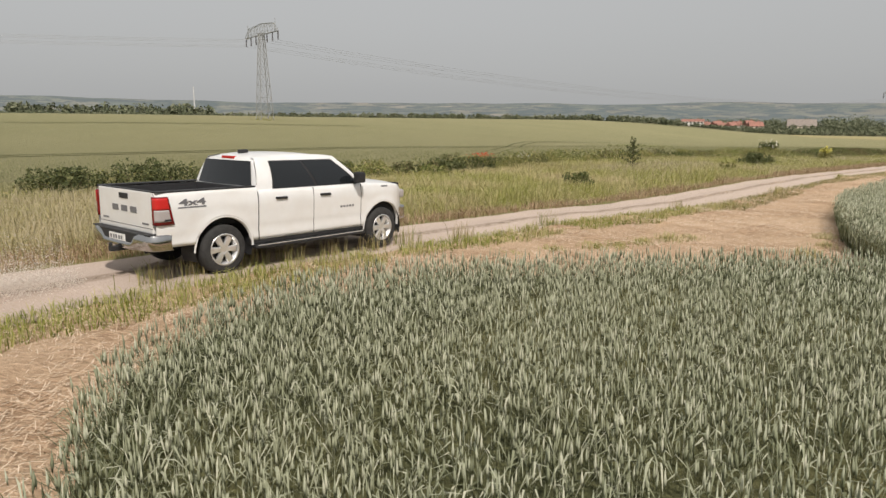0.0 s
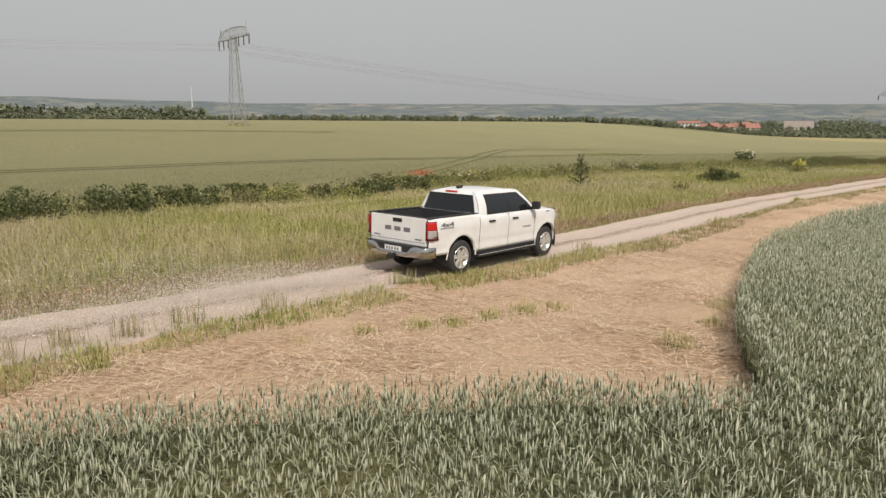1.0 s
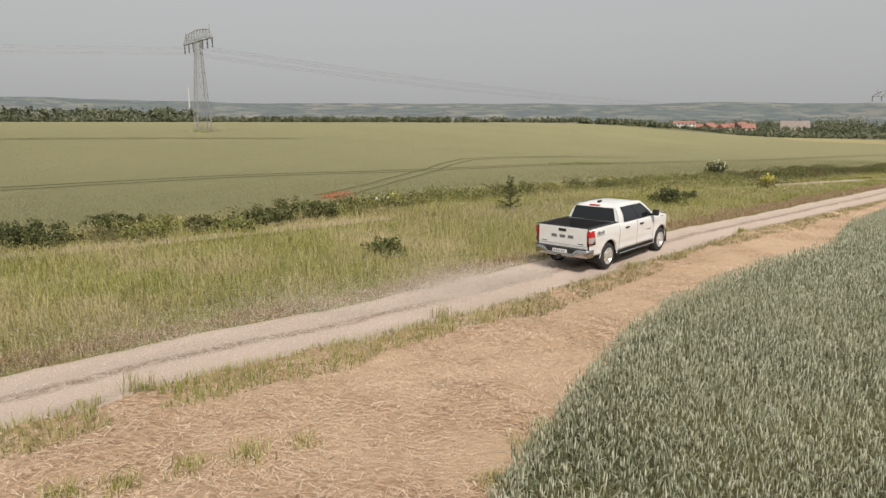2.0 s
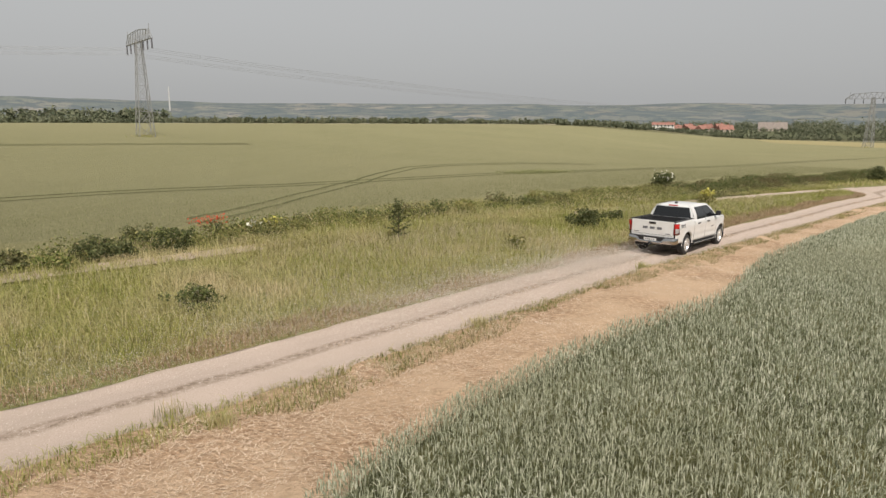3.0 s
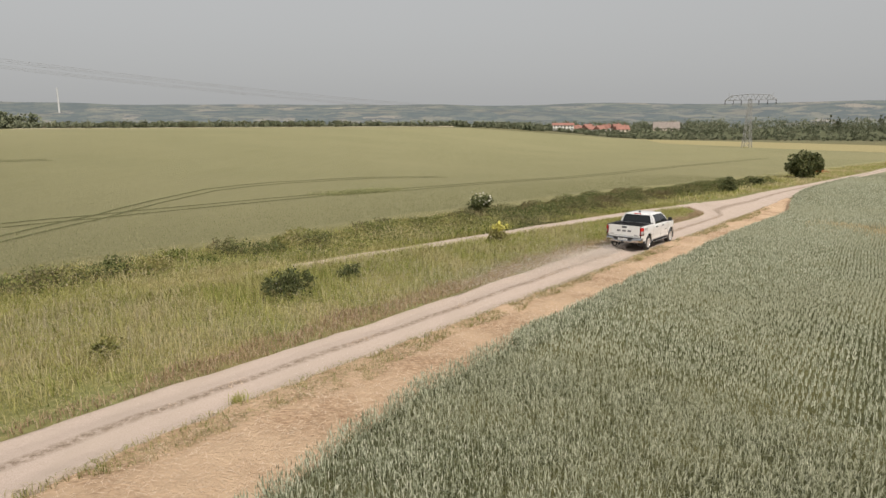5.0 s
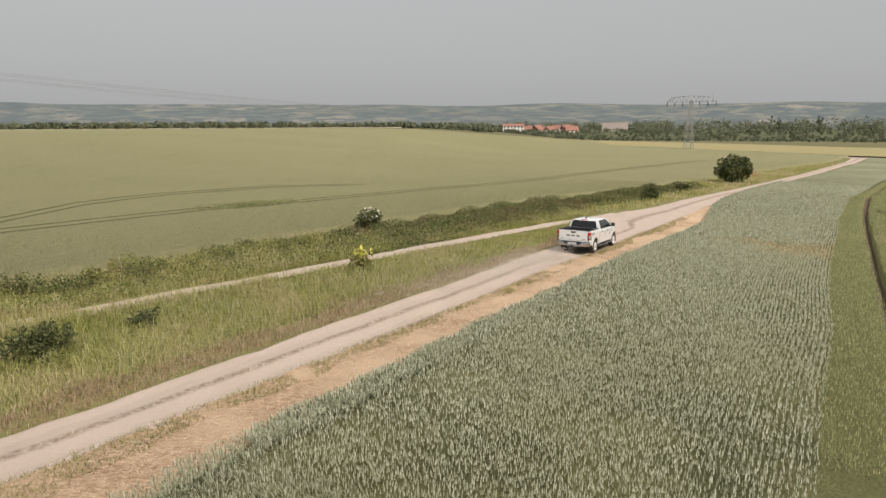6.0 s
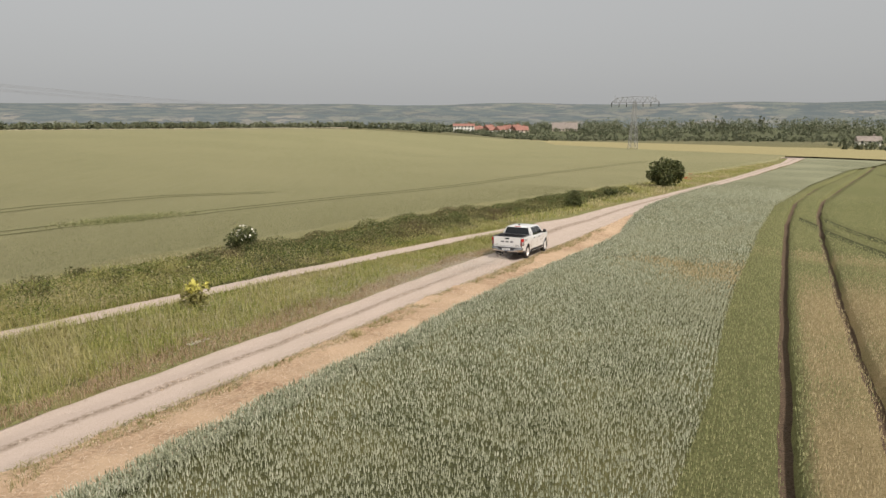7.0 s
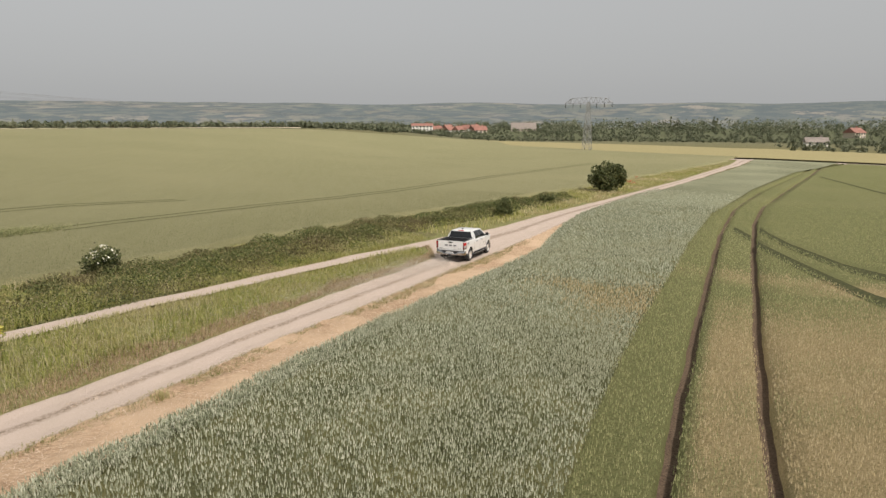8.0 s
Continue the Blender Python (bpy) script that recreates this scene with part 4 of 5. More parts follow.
    for a, p in ((0.6, -0.3), (1.4, -0.4), (2.3, -0.3), (3.2, -0.35), (4.2, -0.3), (-1.2, -0.5), (9.0, -0.2), (16.0, -0.1), (-0.4, -0.45), (5.8, -0.3)):
        n = 60
        ob = blades("weed_stalk", a + rng.normal(0, 0.16, n), p + rng.normal(0, 0.13, n), 0.50, 0.012, VERGE_G, 0.6)
        tagged(ob, "tall seeding weed stalks at the roadside", "weed", "weeds at the roadside", "stuff")


def polar(deg, dist):
    return 38 + dist * np.sin(np.radians(deg)), 37 + dist * np.cos(np.radians(deg))


def wood(name, deg0, deg1, d0, d1, count, h0, h1, label, size=0.9, per=64, slim=1.0):
    c = []
    for k in range(count):
        b, d = rng.uniform(deg0, deg1), rng.uniform(d0, d1)
        x, y = polar(b, d)
        z = float(ground_ap(*ap(x, y)))
        h = rng.uniform(h0, h1)
        q = lumps(per, h * rng.uniform(0.65, 1.1) * slim, h, 0.0)
        c.append(q + np.array([x, y, z]))
    ob = leaves_at(np.concatenate(c), size, WOOD_FAR, name)
    return tagged(ob, label, "trees", kind="stuff")


def woods():
    wood("field_hedge", -52, 6, 402, 440, 760, 2.4, 4.6, "hedge and trees behind the crest of the field", 0.7, 56)
    wood("woodland", -48, -34, 420, 480, 90, 7, 10.5, "dense wood on the skyline of the field", 1.1, 90)
    wood("valley_hedge", 2, 56, 425, 470, 560, 1.5, 3.2, "dark hedge along the far yellow field", 0.42)
    wood("valley_wood", 2, 21, 470, 570, 150, 1.2, 2.8, "mixed bushes before the village", 0.45)
    wood("valley_wood", 18, 58, 470, 560, 230, 2.2, 5.5, "mixed bushes and trees beside the village", 0.45, 120)
    wood("valley_wood", 2, 21, 570, 680, 110, 2.2, 5.0, "garden trees between the village houses", 0.5, 100)
    wood("valley_wood", 2, 21, 705, 900, 210, 6, 12, "mixed trees behind the village", 0.65, 120)
    wood("valley_wood", 18, 58, 560, 900, 480, 5, 14, "mixed trees round the village", 0.68, 95)
    wood("valley_wood", -50, 8, 560, 900, 260, 5, 9, "trees in the valley behind the field", 1.2)
    wood("poplar_row", 28, 34, 640, 690, 16, 11, 17, "row of tall slim poplars", 0.6, 200, 0.16)
    wood("lane_hedge", 36, 58, 318, 380, 110, 2, 4.5, "bushes at the end of the lane", 0.5)
    # single trees on the pale strip behind the field
    src = None
    for k in range(16):
        b = -31 + k * 1.25 + rng.uniform(-0.3, 0.3)
        x, y = polar(b, 385)
        m = pose(x, y, float(ground_ap(*ap(x, y))) - 0.1, 0, 0, k * 50)
        if src is None:
            src = thing("field_tree", m, "small round tree on the far field edge", "tree", "trees on the far field edge")
            part("trunk", rod(bmesh.new(), (0, 0, 0), (0, 0, 2.4), 0.25, 0.12), BARK, src)
            leaves_at(lumps(260, 4.6, 4.6, 0.1), 0.6, WOOD_FAR, "crown", src)
        else:
            copy_thing(src, m)


def far_fields():
    def strip(name, deg0, deg1, d0, d1, mat, label, lift=0.3):
        b = np.linspace(deg0, deg1, 60)
        u = np.linspace(0, 1, 6)
        bb = np.repeat(b[:, None], 6, 1)
        dd = lerp(d0, b)[:, None] * (1 - u) + lerp(d1, b)[:, None] * u
        x, y = polar(bb, dd)
        z = ground_ap(*ap(x, y)) + lift
        k = np.arange(bb.size).reshape(bb.shape)
        ob = raw(name, np.stack([x, y, z], -1), np.stack([k[:-1, :-1], k[:-1, 1:], k[1:, 1:], k[1:, :-1]], -1).reshape(-1, 4)[:, ::-1], mat, smooth=True)
        tagged(ob, label, "field", kind="structure")
    strip("ripe_field", 12, 44, [(12, 385), (15.3, 334), (24.6, 276), (33, 251), (44, 251)], [(12, 412), (15.3, 414), (24.5, 372), (33, 336), (44, 330)], earthy("ripe_grain", (0.28, 0.24, 0.11), (0.40, 0.345, 0.18), 2.0, 0.02), "ripening yellow grain field", 0.45)
    # added sheet: its dark green paints the shade at the foot of the trees
    strip("shaded_valley_floor", 0, 58, [(0, 440), (58, 440)], [(0, 950), (58, 950)], earthy("scrub", (0.06, 0.07, 0.035), (0.15, 0.155, 0.08), 0.6, 0.03), "added dark ground sheet of the valley floor, shade under the trees in its colour", 0.3)
    strip("stubble_field", -36, -2, [(-36, 375), (-2, 375)], [(-36, 400), (-2, 400)], earthy("pale_stubble", (0.50, 0.42, 0.28), (0.62, 0.54, 0.38), 1.0, 0.02), "pale stubble strip behind the green field", 0.6)


# ---- buildings ----
WALL_W, WALL_C = plain("white_render", (0.72, 0.69, 0.63), 0.9, grain=0.06), plain("cream_render", (0.58, 0.50, 0.40), 0.9, grain=0.08)
# pale walls greyed down: the distance haze is in this colour
WORKS = plain("hazed_concrete", (0.50, 0.50, 0.48), 0.9, grain=0.1, scale=0.1)
ROOF_R, ROOF_D = plain("red_tile", (0.30, 0.145, 0.11), 0.85, grain=0.25, scale=0.6), plain("grey_brown_roof", (0.26, 0.22, 0.19), 0.9, grain=0.2, scale=0.6)
PANE = plain("far_window", (0.05, 0.06, 0.07), 0.2)


def house(x, y, w, d, h, rise, turn, wall, roof, label, name="house", storeys=2):
    ob = thing(name, pose(x, y, float(ground_ap(*ap(x, y))) - 0.3, 0, 0, turn), label, "house", "houses of the village")
    part("wall", box(bmesh.new(), -w / 2, w / 2, -d / 2, d / 2, 0, h), wall, ob)
    bm = bmesh.new()
    o = 0.5
    v = [bm.verts.new(c) for c in ((-w / 2 - o, -d / 2 - o, h - 0.25), (w / 2 + o, -d / 2 - o, h - 0.25), (w / 2 + o, d / 2 + o, h - 0.25), (-w / 2 - o, d / 2 + o, h - 0.25), (-w / 2 - o, 0, h + rise), (w / 2 + o, 0, h + rise))]
    for f in ((0, 1, 5, 4), (2, 3, 4, 5), (0, 4, 3), (1, 2, 5), (0, 3, 2, 1)):
        bm.faces.new([v[i] for i in f])
    part("roof", bm, roof, ob)
    n = max(2, int(w / 3))
    for s in range(storeys):
        for k in range(n):
            cx, cz = (k + 0.5) / n * w - w / 2, (s + 0.5) / storeys * h
            boxed("window", cx - 0.55, cx + 0.55, -d / 2 - 0.06, -d / 2 + 0.02, cz - 0.65, cz + 0.65, material=PANE, parent=ob)
    part("chimney", box(bmesh.new(), w * 0.2, w * 0.2 + 0.9, 0.3, 1.2, h, h + rise + 1.0), roof, ob)
    return ob


def village():
    house(120.7, 621, 18, 10, 6.6, 1.9, -10, WALL_W, ROOF_R, "tall white house with a red roof in the village", storeys=3)
    house(232, 690, 24, 12, 3, 6, -14, WALL_C, ROOF_D, "large old barn with a steep grey-brown roof", "barn", 1)
    r = random.Random(4)
    for k in range(11):
        d, b = r.uniform(580, 660), 8.0 + k * 0.5 + r.uniform(-0.3, 0.3)
        x, y = polar(b, d)
        house(x, y, r.uniform(7, 11), r.uniform(6, 8), r.uniform(2.2, 4.2), r.uniform(2.4, 3.6), r.uniform(-50, 40), WALL_W if r.random() < 0.4 else WALL_C, ROOF_R, "village house with a red tiled roof")
    x, y = polar(38.6, 395)
    house(x, y, 10, 7, 3.0, 2.2, -25, WALL_W, ROOF_D, "white house behind the bushes at the lane")
    x, y = polar(41, 520)
    house(x, y, 12, 8, 4, 3, 20, WALL_C, ROOF_R, "low farm building among trees")
    for b, d in ((-33, 700), (-30.5, 760), (-25.5, 800), (-13.6, 640)):
        x, y = polar(b, d)
        house(x, y, 12, 8, 4, 3, 10, WALL_W, ROOF_R, "distant pale house behind the field")
    # the far works with its tall chimney
    x, y = -1185.0, 2111.0
    z = float(ground_ap(*ap(x, y)))
    ob = thing("works", pose(x, y, z + 4, 0, 0, 25), "distant white works with a tall slim chimney", "factory")
    part("stack", rod(bmesh.new(), (0, 0, 0), (0, 0, 112), 3.2, 2.0, 12), WORKS, ob)
    part("hall", box(bmesh.new(), 10, 70, -15, 15, 0, 30), WORKS, ob)
    part("silo", rod(bmesh.new(), (85, 0, 0), (85, 0, 26), 12, 12, 14), WORKS, ob)


# ---- power line ----
STEEL = plain("galvanised_steel", (0.30, 0.30, 0.29), 0.6, 0.3, grain=0.2)
DARK = plain("brown_glass_insulator", (0.03, 0.022, 0.02), 0.35)
CABLE = plain("aluminium_cable", (0.30, 0.30, 0.31), 0.5, 0.5)


def pylon(x, y, h, arm, turn, thick=1.0):
    """Lattice mast with one wide crossarm, a peaked upper frame and six insulators; the arm lies along its own x."""
    z = float(ground_ap(*ap(x, y)))
    ob = thing("pylon", pose(x, y, z - 0.2, 0, 0, turn), "grey steel lattice pylon with one wide crossarm", "pylon", "pylons of the power line")
    t = 0.055 * thick
    lvl = [0, 0.14, 0.27, 0.39, 0.50, 0.60, 0.69, 0.77, 0.84, 0.90]
    half = lambda u: h * (0.050 * (1 - u) ** 1.3 + 0.020)
    for sx, sy in ((1, 1), (-1, 1), (-1, -1), (1, -1)):
        bm = bmesh.new()
        rod(bm, (sx * half(0), sy * half(0), 0), (sx * half(0.9), sy * half(0.9), h * 0.9), t * 1.3, t, 5)
        part("leg", bm, STEEL, ob)
    bm = bmesh.new()
    for u0, u1 in zip(lvl[:-1], lvl[1:]):
        r0, r1 = half(u0), half(u1)
        for (ax, ay), (bx, by) in (((1, 1), (-1, 1)), ((-1, 1), (-1, -1)), ((-1, -1), (1, -1)), ((1, -1), (1, 1))):
            rod(bm, (ax * r0, ay * r0, u0 * h), (bx * r1, by * r1, u1 * h), t * 0.6, None, 4)
            rod(bm, (bx * r0, by * r0, u0 * h), (ax * r1, ay * r1, u1 * h), t * 0.6, None, 4)
            rod(bm, (ax * r1, ay * r1, u1 * h), (bx * r1, by * r1, u1 * h), t * 0.5, None, 4)
    part("bracing", bm, STEEL, ob)
    bm = bmesh.new()
    za, zt = h * 0.88, h * 0.985
    for sy in (-1, 1):
        w = half(0.9) * sy
        rod(bm, (-arm / 2, w * 0.3, za), (arm / 2, w * 0.3, za), t, None, 5)
        rod(bm, (-arm / 2, w * 0.3, za), (-arm * 0.36, w * 0.5, zt - 0.02 * h), t * 0.8, None, 5)
        rod(bm, (arm / 2, w * 0.3, za), (arm * 0.36, w * 0.5, zt - 0.02 * h), t * 0.8, None, 5)
        rod(bm, (-arm * 0.36, w * 0.5, zt - 0.02 * h), (0, w * 0.5, zt), t * 0.8, None, 5)
        rod(bm, (arm * 0.36, w * 0.5, zt - 0.02 * h), (0, w * 0.5, zt), t * 0.8, None, 5)
        for k in range(10):
            x0, x1 = -arm / 2 + arm * k / 10, -arm / 2 + arm * (k + 1) / 10
            top = lambda v: zt - 0.02 * h * min(1, abs(v) / (arm * 0.36)) - max(0, abs(v) - arm * 0.36) / (arm * 0.14) * (zt - 0.02 * h - za)
            rod(bm, (x0, w * 0.3, za), ((x0 + x1) / 2, w * 0.45, top((x0 + x1) / 2)), t * 0.55, None, 4)
            rod(bm, (x1, w * 0.3, za), ((x0 + x1) / 2, w * 0.45, top((x0 + x1) / 2)), t * 0.55, None, 4)
    for s in (-1, 1):
        rod(bm, (s * arm * 0.42, 0, za), (s * arm * 0.42, 0, zt + 0.02 * h), t * 0.8, None, 5)
    part("crossarm", bm, STEEL, ob)
    for f in (-0.49, -0.33, -0.17, 0.17, 0.33, 0.49):
        bm = bmesh.new()
        for k in range(7):
            rod(bm, (f * arm, 0, za - 0.012 * h * k), (f * arm, 0, za - 0.012 * h * k - 0.009 * h), 0.11 * thick, 0.13 * thick, 8)
        part("insulator", bm, DARK, ob)
    foot = np.array([x, y, z]), np.array([math.cos(radians(turn)), math.sin(radians(turn)), 0]), za - 0.085 * h - 0.2
    n = 60
    q = rng.normal(0, h * 0.05, (n * 4, 2))
    aa, pp = ap(x + q[:, 0], y + q[:, 1])
    tagged(blades("pylon_grass", aa, pp, 1.0, 0.08, GRASS, 0.4), "rough uncut grass round the pylon's foot", "grass", kind="stuff")
    return foot, arm


def power_line():
    A, B = (-44.3, 109.2), (147.0, 310.0)
    line = math.atan2(B[1] - A[1], B[0] - A[0])
    turn = math.degrees(line) - 90
    fa, arm_a = pylon(*A, 16.4, 13.6, turn, 0.9)
    fb, arm_b = pylon(*B, 23.0, 21.0, turn, 1.6)
    back = (A[0] - 240 * math.cos(line - 0.25), A[1] - 240 * math.sin(line - 0.25))
    for f in (-0.49, -0.33, -0.17, 0.17, 0.33, 0.49):
        a = fa[0] + fa[1] * f * arm_a + np.array([0, 0, fa[2]])
        b = fb[0] + fb[1] * f * arm_b + np.array([0, 0, fb[2]])
        c = np.array([back[0], back[1], a[2] + 4]) + fa[1] * f * arm_a
        for p, q, sag in ((a, b, 5.5), (c, a, 3.0)):
            cu = bpy.data.curves.new("power_cable", "CURVE")
            cu.dimensions, cu.bevel_depth, cu.bevel_resolution = "3D", 0.015, 1
            sp = cu.splines.new("POLY")
            sp.points.add(24)
            for k, pt in enumerate(sp.points):
                u = k / 24
                v = p * (1 - u) + q * u
                pt.co = (*v[:2], v[2] - sag * 4 * u * (1 - u), 1)
            cu.materials.append(CABLE)
            tagged(new("power_cable", cu), "thin sagging power cable between the pylons", "cable", "cables of the power line")


# ---- the pickup: x ahead from the rear axle, y to its left, z up from the ground ----
def car_paint():
    mat, nt, b = shader("white_paint", 0.32)
    dust = noise_of(nt, 2.5, 5)
    nt.links.new(ramp(nt, dust, [(0.35, (0.74, 0.74, 0.73)), (0.75, (0.68, 0.665, 0.64))]), b.inputs["Base Color"])
    b.inputs["Coat Weight"].default_value, b.inputs["Coat Roughness"].default_value = 0.6, 0.08
    return mat


PAINT = car_paint()
BLACK = plain("black_plastic", (0.018, 0.018, 0.019), 0.6, grain=0.2)
LINER = plain("bed_liner", (0.022, 0.022, 0.024), 0.85, grain=0.3, scale=30)
RUBBER = plain("tyre_rubber", (0.03, 0.029, 0.028), 0.85, grain=0.35, scale=12)
CHROME = plain("chrome", (0.50, 0.49, 0.48), 0.13, 1.0)
ALLOY = plain("alloy", (0.80, 0.79, 0.78), 0.30, 0.75, grain=0.06)
TINT = plain("tinted_glass", (0.012, 0.014, 0.016), 0.04)
RED = plain("red_lens", (0.50, 0.022, 0.020), 0.12)
RED_DARK = plain("dark_red_housing", (0.16, 0.008, 0.010), 0.15)
CLEAR = plain("clear_lens", (0.36, 0.33, 0.32), 0.10)
SEAM = plain("panel_gap", (0.10, 0.10, 0.10), 0.7)
GREY = plain("dark_grey_badge", (0.15, 0.15, 0.16), 0.4)
PLATE = plain("number_plate", (0.72, 0.72, 0.70), 0.5)
SEATS = plain("dark_cloth", (0.02, 0.02, 0.022), 0.9)

ARCH_R = 0.54


def side_y(x, z):
    """Half width of the body at a place of its side."""
    y = 1.005 - 0.10 * max(0, (0.72 - z)) ** 1.2 - 0.16 * max(0, z - 1.12) ** 1.6
    y += 0.014 * math.exp(-((z - 1.14) / 0.16) ** 2) - 0.016 * math.exp(-((z - 0.70) / 0.06) ** 2)
    for c in (0, 3.672):
        d = math.hypot(x - c, z - 0.42)
        y += 0.018 * math.exp(-((d - ARCH_R) / 0.09) ** 2)
    if x > 3.9:
        y -= 0.30 * ((x - 3.9) / 0.60) ** 2
    if x < -0.9:
        y -= 0.05 * ((-0.9 - x) / 0.25) ** 2
    return y


def side_low(x):
    z = 0.50 if 0 < x < 3.67 else 0.56
    for c in (0.0, 3.672):
        if abs(x - c) < ARCH_R:
            z = max(z, 0.42 + math.sqrt(ARCH_R ** 2 - (x - c) ** 2))
    return z


def side_top(x):
    if x < 0.66:
        return 1.405
    if x < 3.05:
        return 1.35 - 0.006 * (x - 0.66)
    return 1.345 - 0.10 * ((x - 3.05) / 1.55) ** 1.4 - 0.16 * max(0, (x - 4.05) / 0.4) ** 2


def grid_mesh(rows):
    bm = bmesh.new()
    vs = [[bm.verts.new(c) for c in r] for r in rows]
    for r0, r1 in zip(vs[:-1], vs[1:]):
        for k in range(len(r0) - 1):
            bm.faces.new((r0[k], r0[k + 1], r1[k + 1], r1[k]))
    return bm


def side_panel(name, x0, x1, s, truck, thick=0.04):
    """One outer panel from x0 to x1 on the side s (+1 left, -1 right)."""
    n = max(6, int((x1 - x0) / 0.045))
    xs = [x0 + (x1 - x0) * k / n for k in range(n + 1)]
    rows = []
    for x in xs:
        lo, hi = side_low(x), side_top(x)
        zs = [lo + (hi - lo) * j / 13 for j in range(14)]
        outer = [(x, s * side_y(x, z), z) for z in zs]
        outer[-1] = (x, s * (side_y(x, hi) - 0.02), hi)
        rows.append([(x, s * (side_y(x, lo) - thick), lo + 0.01)] + outer + [(x, s * (side_y(x, hi) - 0.09), hi + 0.002)])
    bm = grid_mesh(rows)
    bmesh.ops.recalc_face_normals(bm, faces=bm.faces)
    return part(name, bm, PAINT, truck, smooth=True)


def side_pane(corners, s, out, sub=8):
    """A pane that follows the cab's side; corners as (u, v), foot rear, foot front, roof front, roof rear."""
    c = [Vector((*q, 0)) for q in corners]
    rows = []
    for i in range(sub + 1):
        lo, hi = c[0].lerp(c[1], i / sub), c[3].lerp(c[2], i / sub)
        rows.append([on_side(*lo.lerp(hi, j / sub)[:2], s, out) for j in range(sub + 1)])
    bm = grid_mesh(rows)
    bmesh.ops.recalc_face_normals(bm, faces=bm.faces)
    return bm


# the cab's glasshouse: foot and roof outline, both as x by y half width
CAB_FOOT, CAB_ROOF = (0.655, 3.16, 0.955, 1.33), (0.80, 2.60, 0.71, 1.865)


def on_side(u, v, s, out=0.0):
    """A place on the cab's side: u from rear to front, v from belt to roof."""
    f, r = CAB_FOOT, CAB_ROOF
    x = (f[0] + (f[1] - f[0]) * u) * (1 - v) + (r[0] + (r[1] - r[0]) * u) * v
    y = f[2] * (1 - v) + r[2] * v + 0.05 * math.sin(v * math.pi) + out
    return (x, s * y, f[3] * (1 - v) + r[3] * v)


def pane_on(pts, s=None, sub=5):
    """A slightly curved pane from four corner places."""
    p = [Vector(c) for c in pts]
    rows = []
    for i in range(sub + 1):
        lo, hi = p[0].lerp(p[1], i / sub), p[3].lerp(p[2], i / sub)
        rows.append([tuple(lo.lerp(hi, j / sub)) for j in range(sub + 1)])
    bm = grid_mesh(rows)
    bmesh.ops.recalc_face_normals(bm, faces=bm.faces)
    return bm


def wheel(truck, name, x, s):
    """One wheel round its own hub; y points outwards."""
    ob = new(name)
    ob.parent = truck
    ob.matrix_basis = pose(x, s * 0.86, 0.41)
    prof = [(0.252, -0.13), (0.33, -0.135), (0.385, -0.12), (0.41, -0.09), (0.413, 0.0), (0.41, 0.09), (0.385, 0.12), (0.33, 0.135), (0.252, 0.128)]
    n = 48
    rows = []
    for k in range(n + 1):
        th = 2 * math.pi * k / n
        knob = 1 + (0.012 if k % 2 else 0)
        rows.append([(r * (knob if r > 0.38 else 1) * math.cos(th), y * s, r * (knob if r > 0.38 else 1) * math.sin(th)) for r, y in prof])
    bm = grid_mesh(rows)
    bmesh.ops.recalc_face_normals(bm, faces=bm.faces)
    part("tyre", bm, RUBBER, ob, "dusty black all-terrain tyre", smooth=True)
    bm = bmesh.new()
    lip = [(0.245, 0.13), (0.268, 0.138), (0.258, 0.108), (0.222, 0.085), (0.21, -0.05), (0.20, -0.12)]
    rows = [[(r * math.cos(2 * math.pi * k / 40), y * s, r * math.sin(2 * math.pi * k / 40)) for r, y in lip] for k in range(41)]
    bm = grid_mesh(rows)
    bmesh.ops.recalc_face_normals(bm, faces=bm.faces)
    rim = part("rim", bm, ALLOY, ob, "silver alloy rim with six spokes", smooth=True)
    for k in range(6):
        th = math.pi / 3 * k
        bm = bmesh.new()
        box(bm, 0.05, 0.24, -0.040, 0.040, 0.06, 0.112, 0.014)
        for v in bm.verts:
            if v.co.x > 0.15:
                v.co.y *= 1.45
        m = Matrix.Rotation(th, 4, "Y") @ Matrix(((1, 0, 0, 0), (0, 0, s, 0), (0, 1, 0, 0), (0, 0, 0, 1)))
        bmesh.ops.transform(bm, matrix=m, verts=bm.verts)
        bmesh.ops.recalc_face_normals(bm, faces=bm.faces)
        part("spoke", bm, ALLOY, ob)
    part("hub_cap", rod(bmesh.new(), (0, 0.02 * s, 0), (0, 0.105 * s, 0), 0.07, 0.06, 16), ALLOY, ob)
    # brake disc in black, painting the shade seen between the spokes
    part("shaded_brake_disc", rod(bmesh.new(), (0, -0.06 * s, 0), (0, 0.02 * s, 0), 0.199, 0.199, 24), BLACK, ob)
    return ob


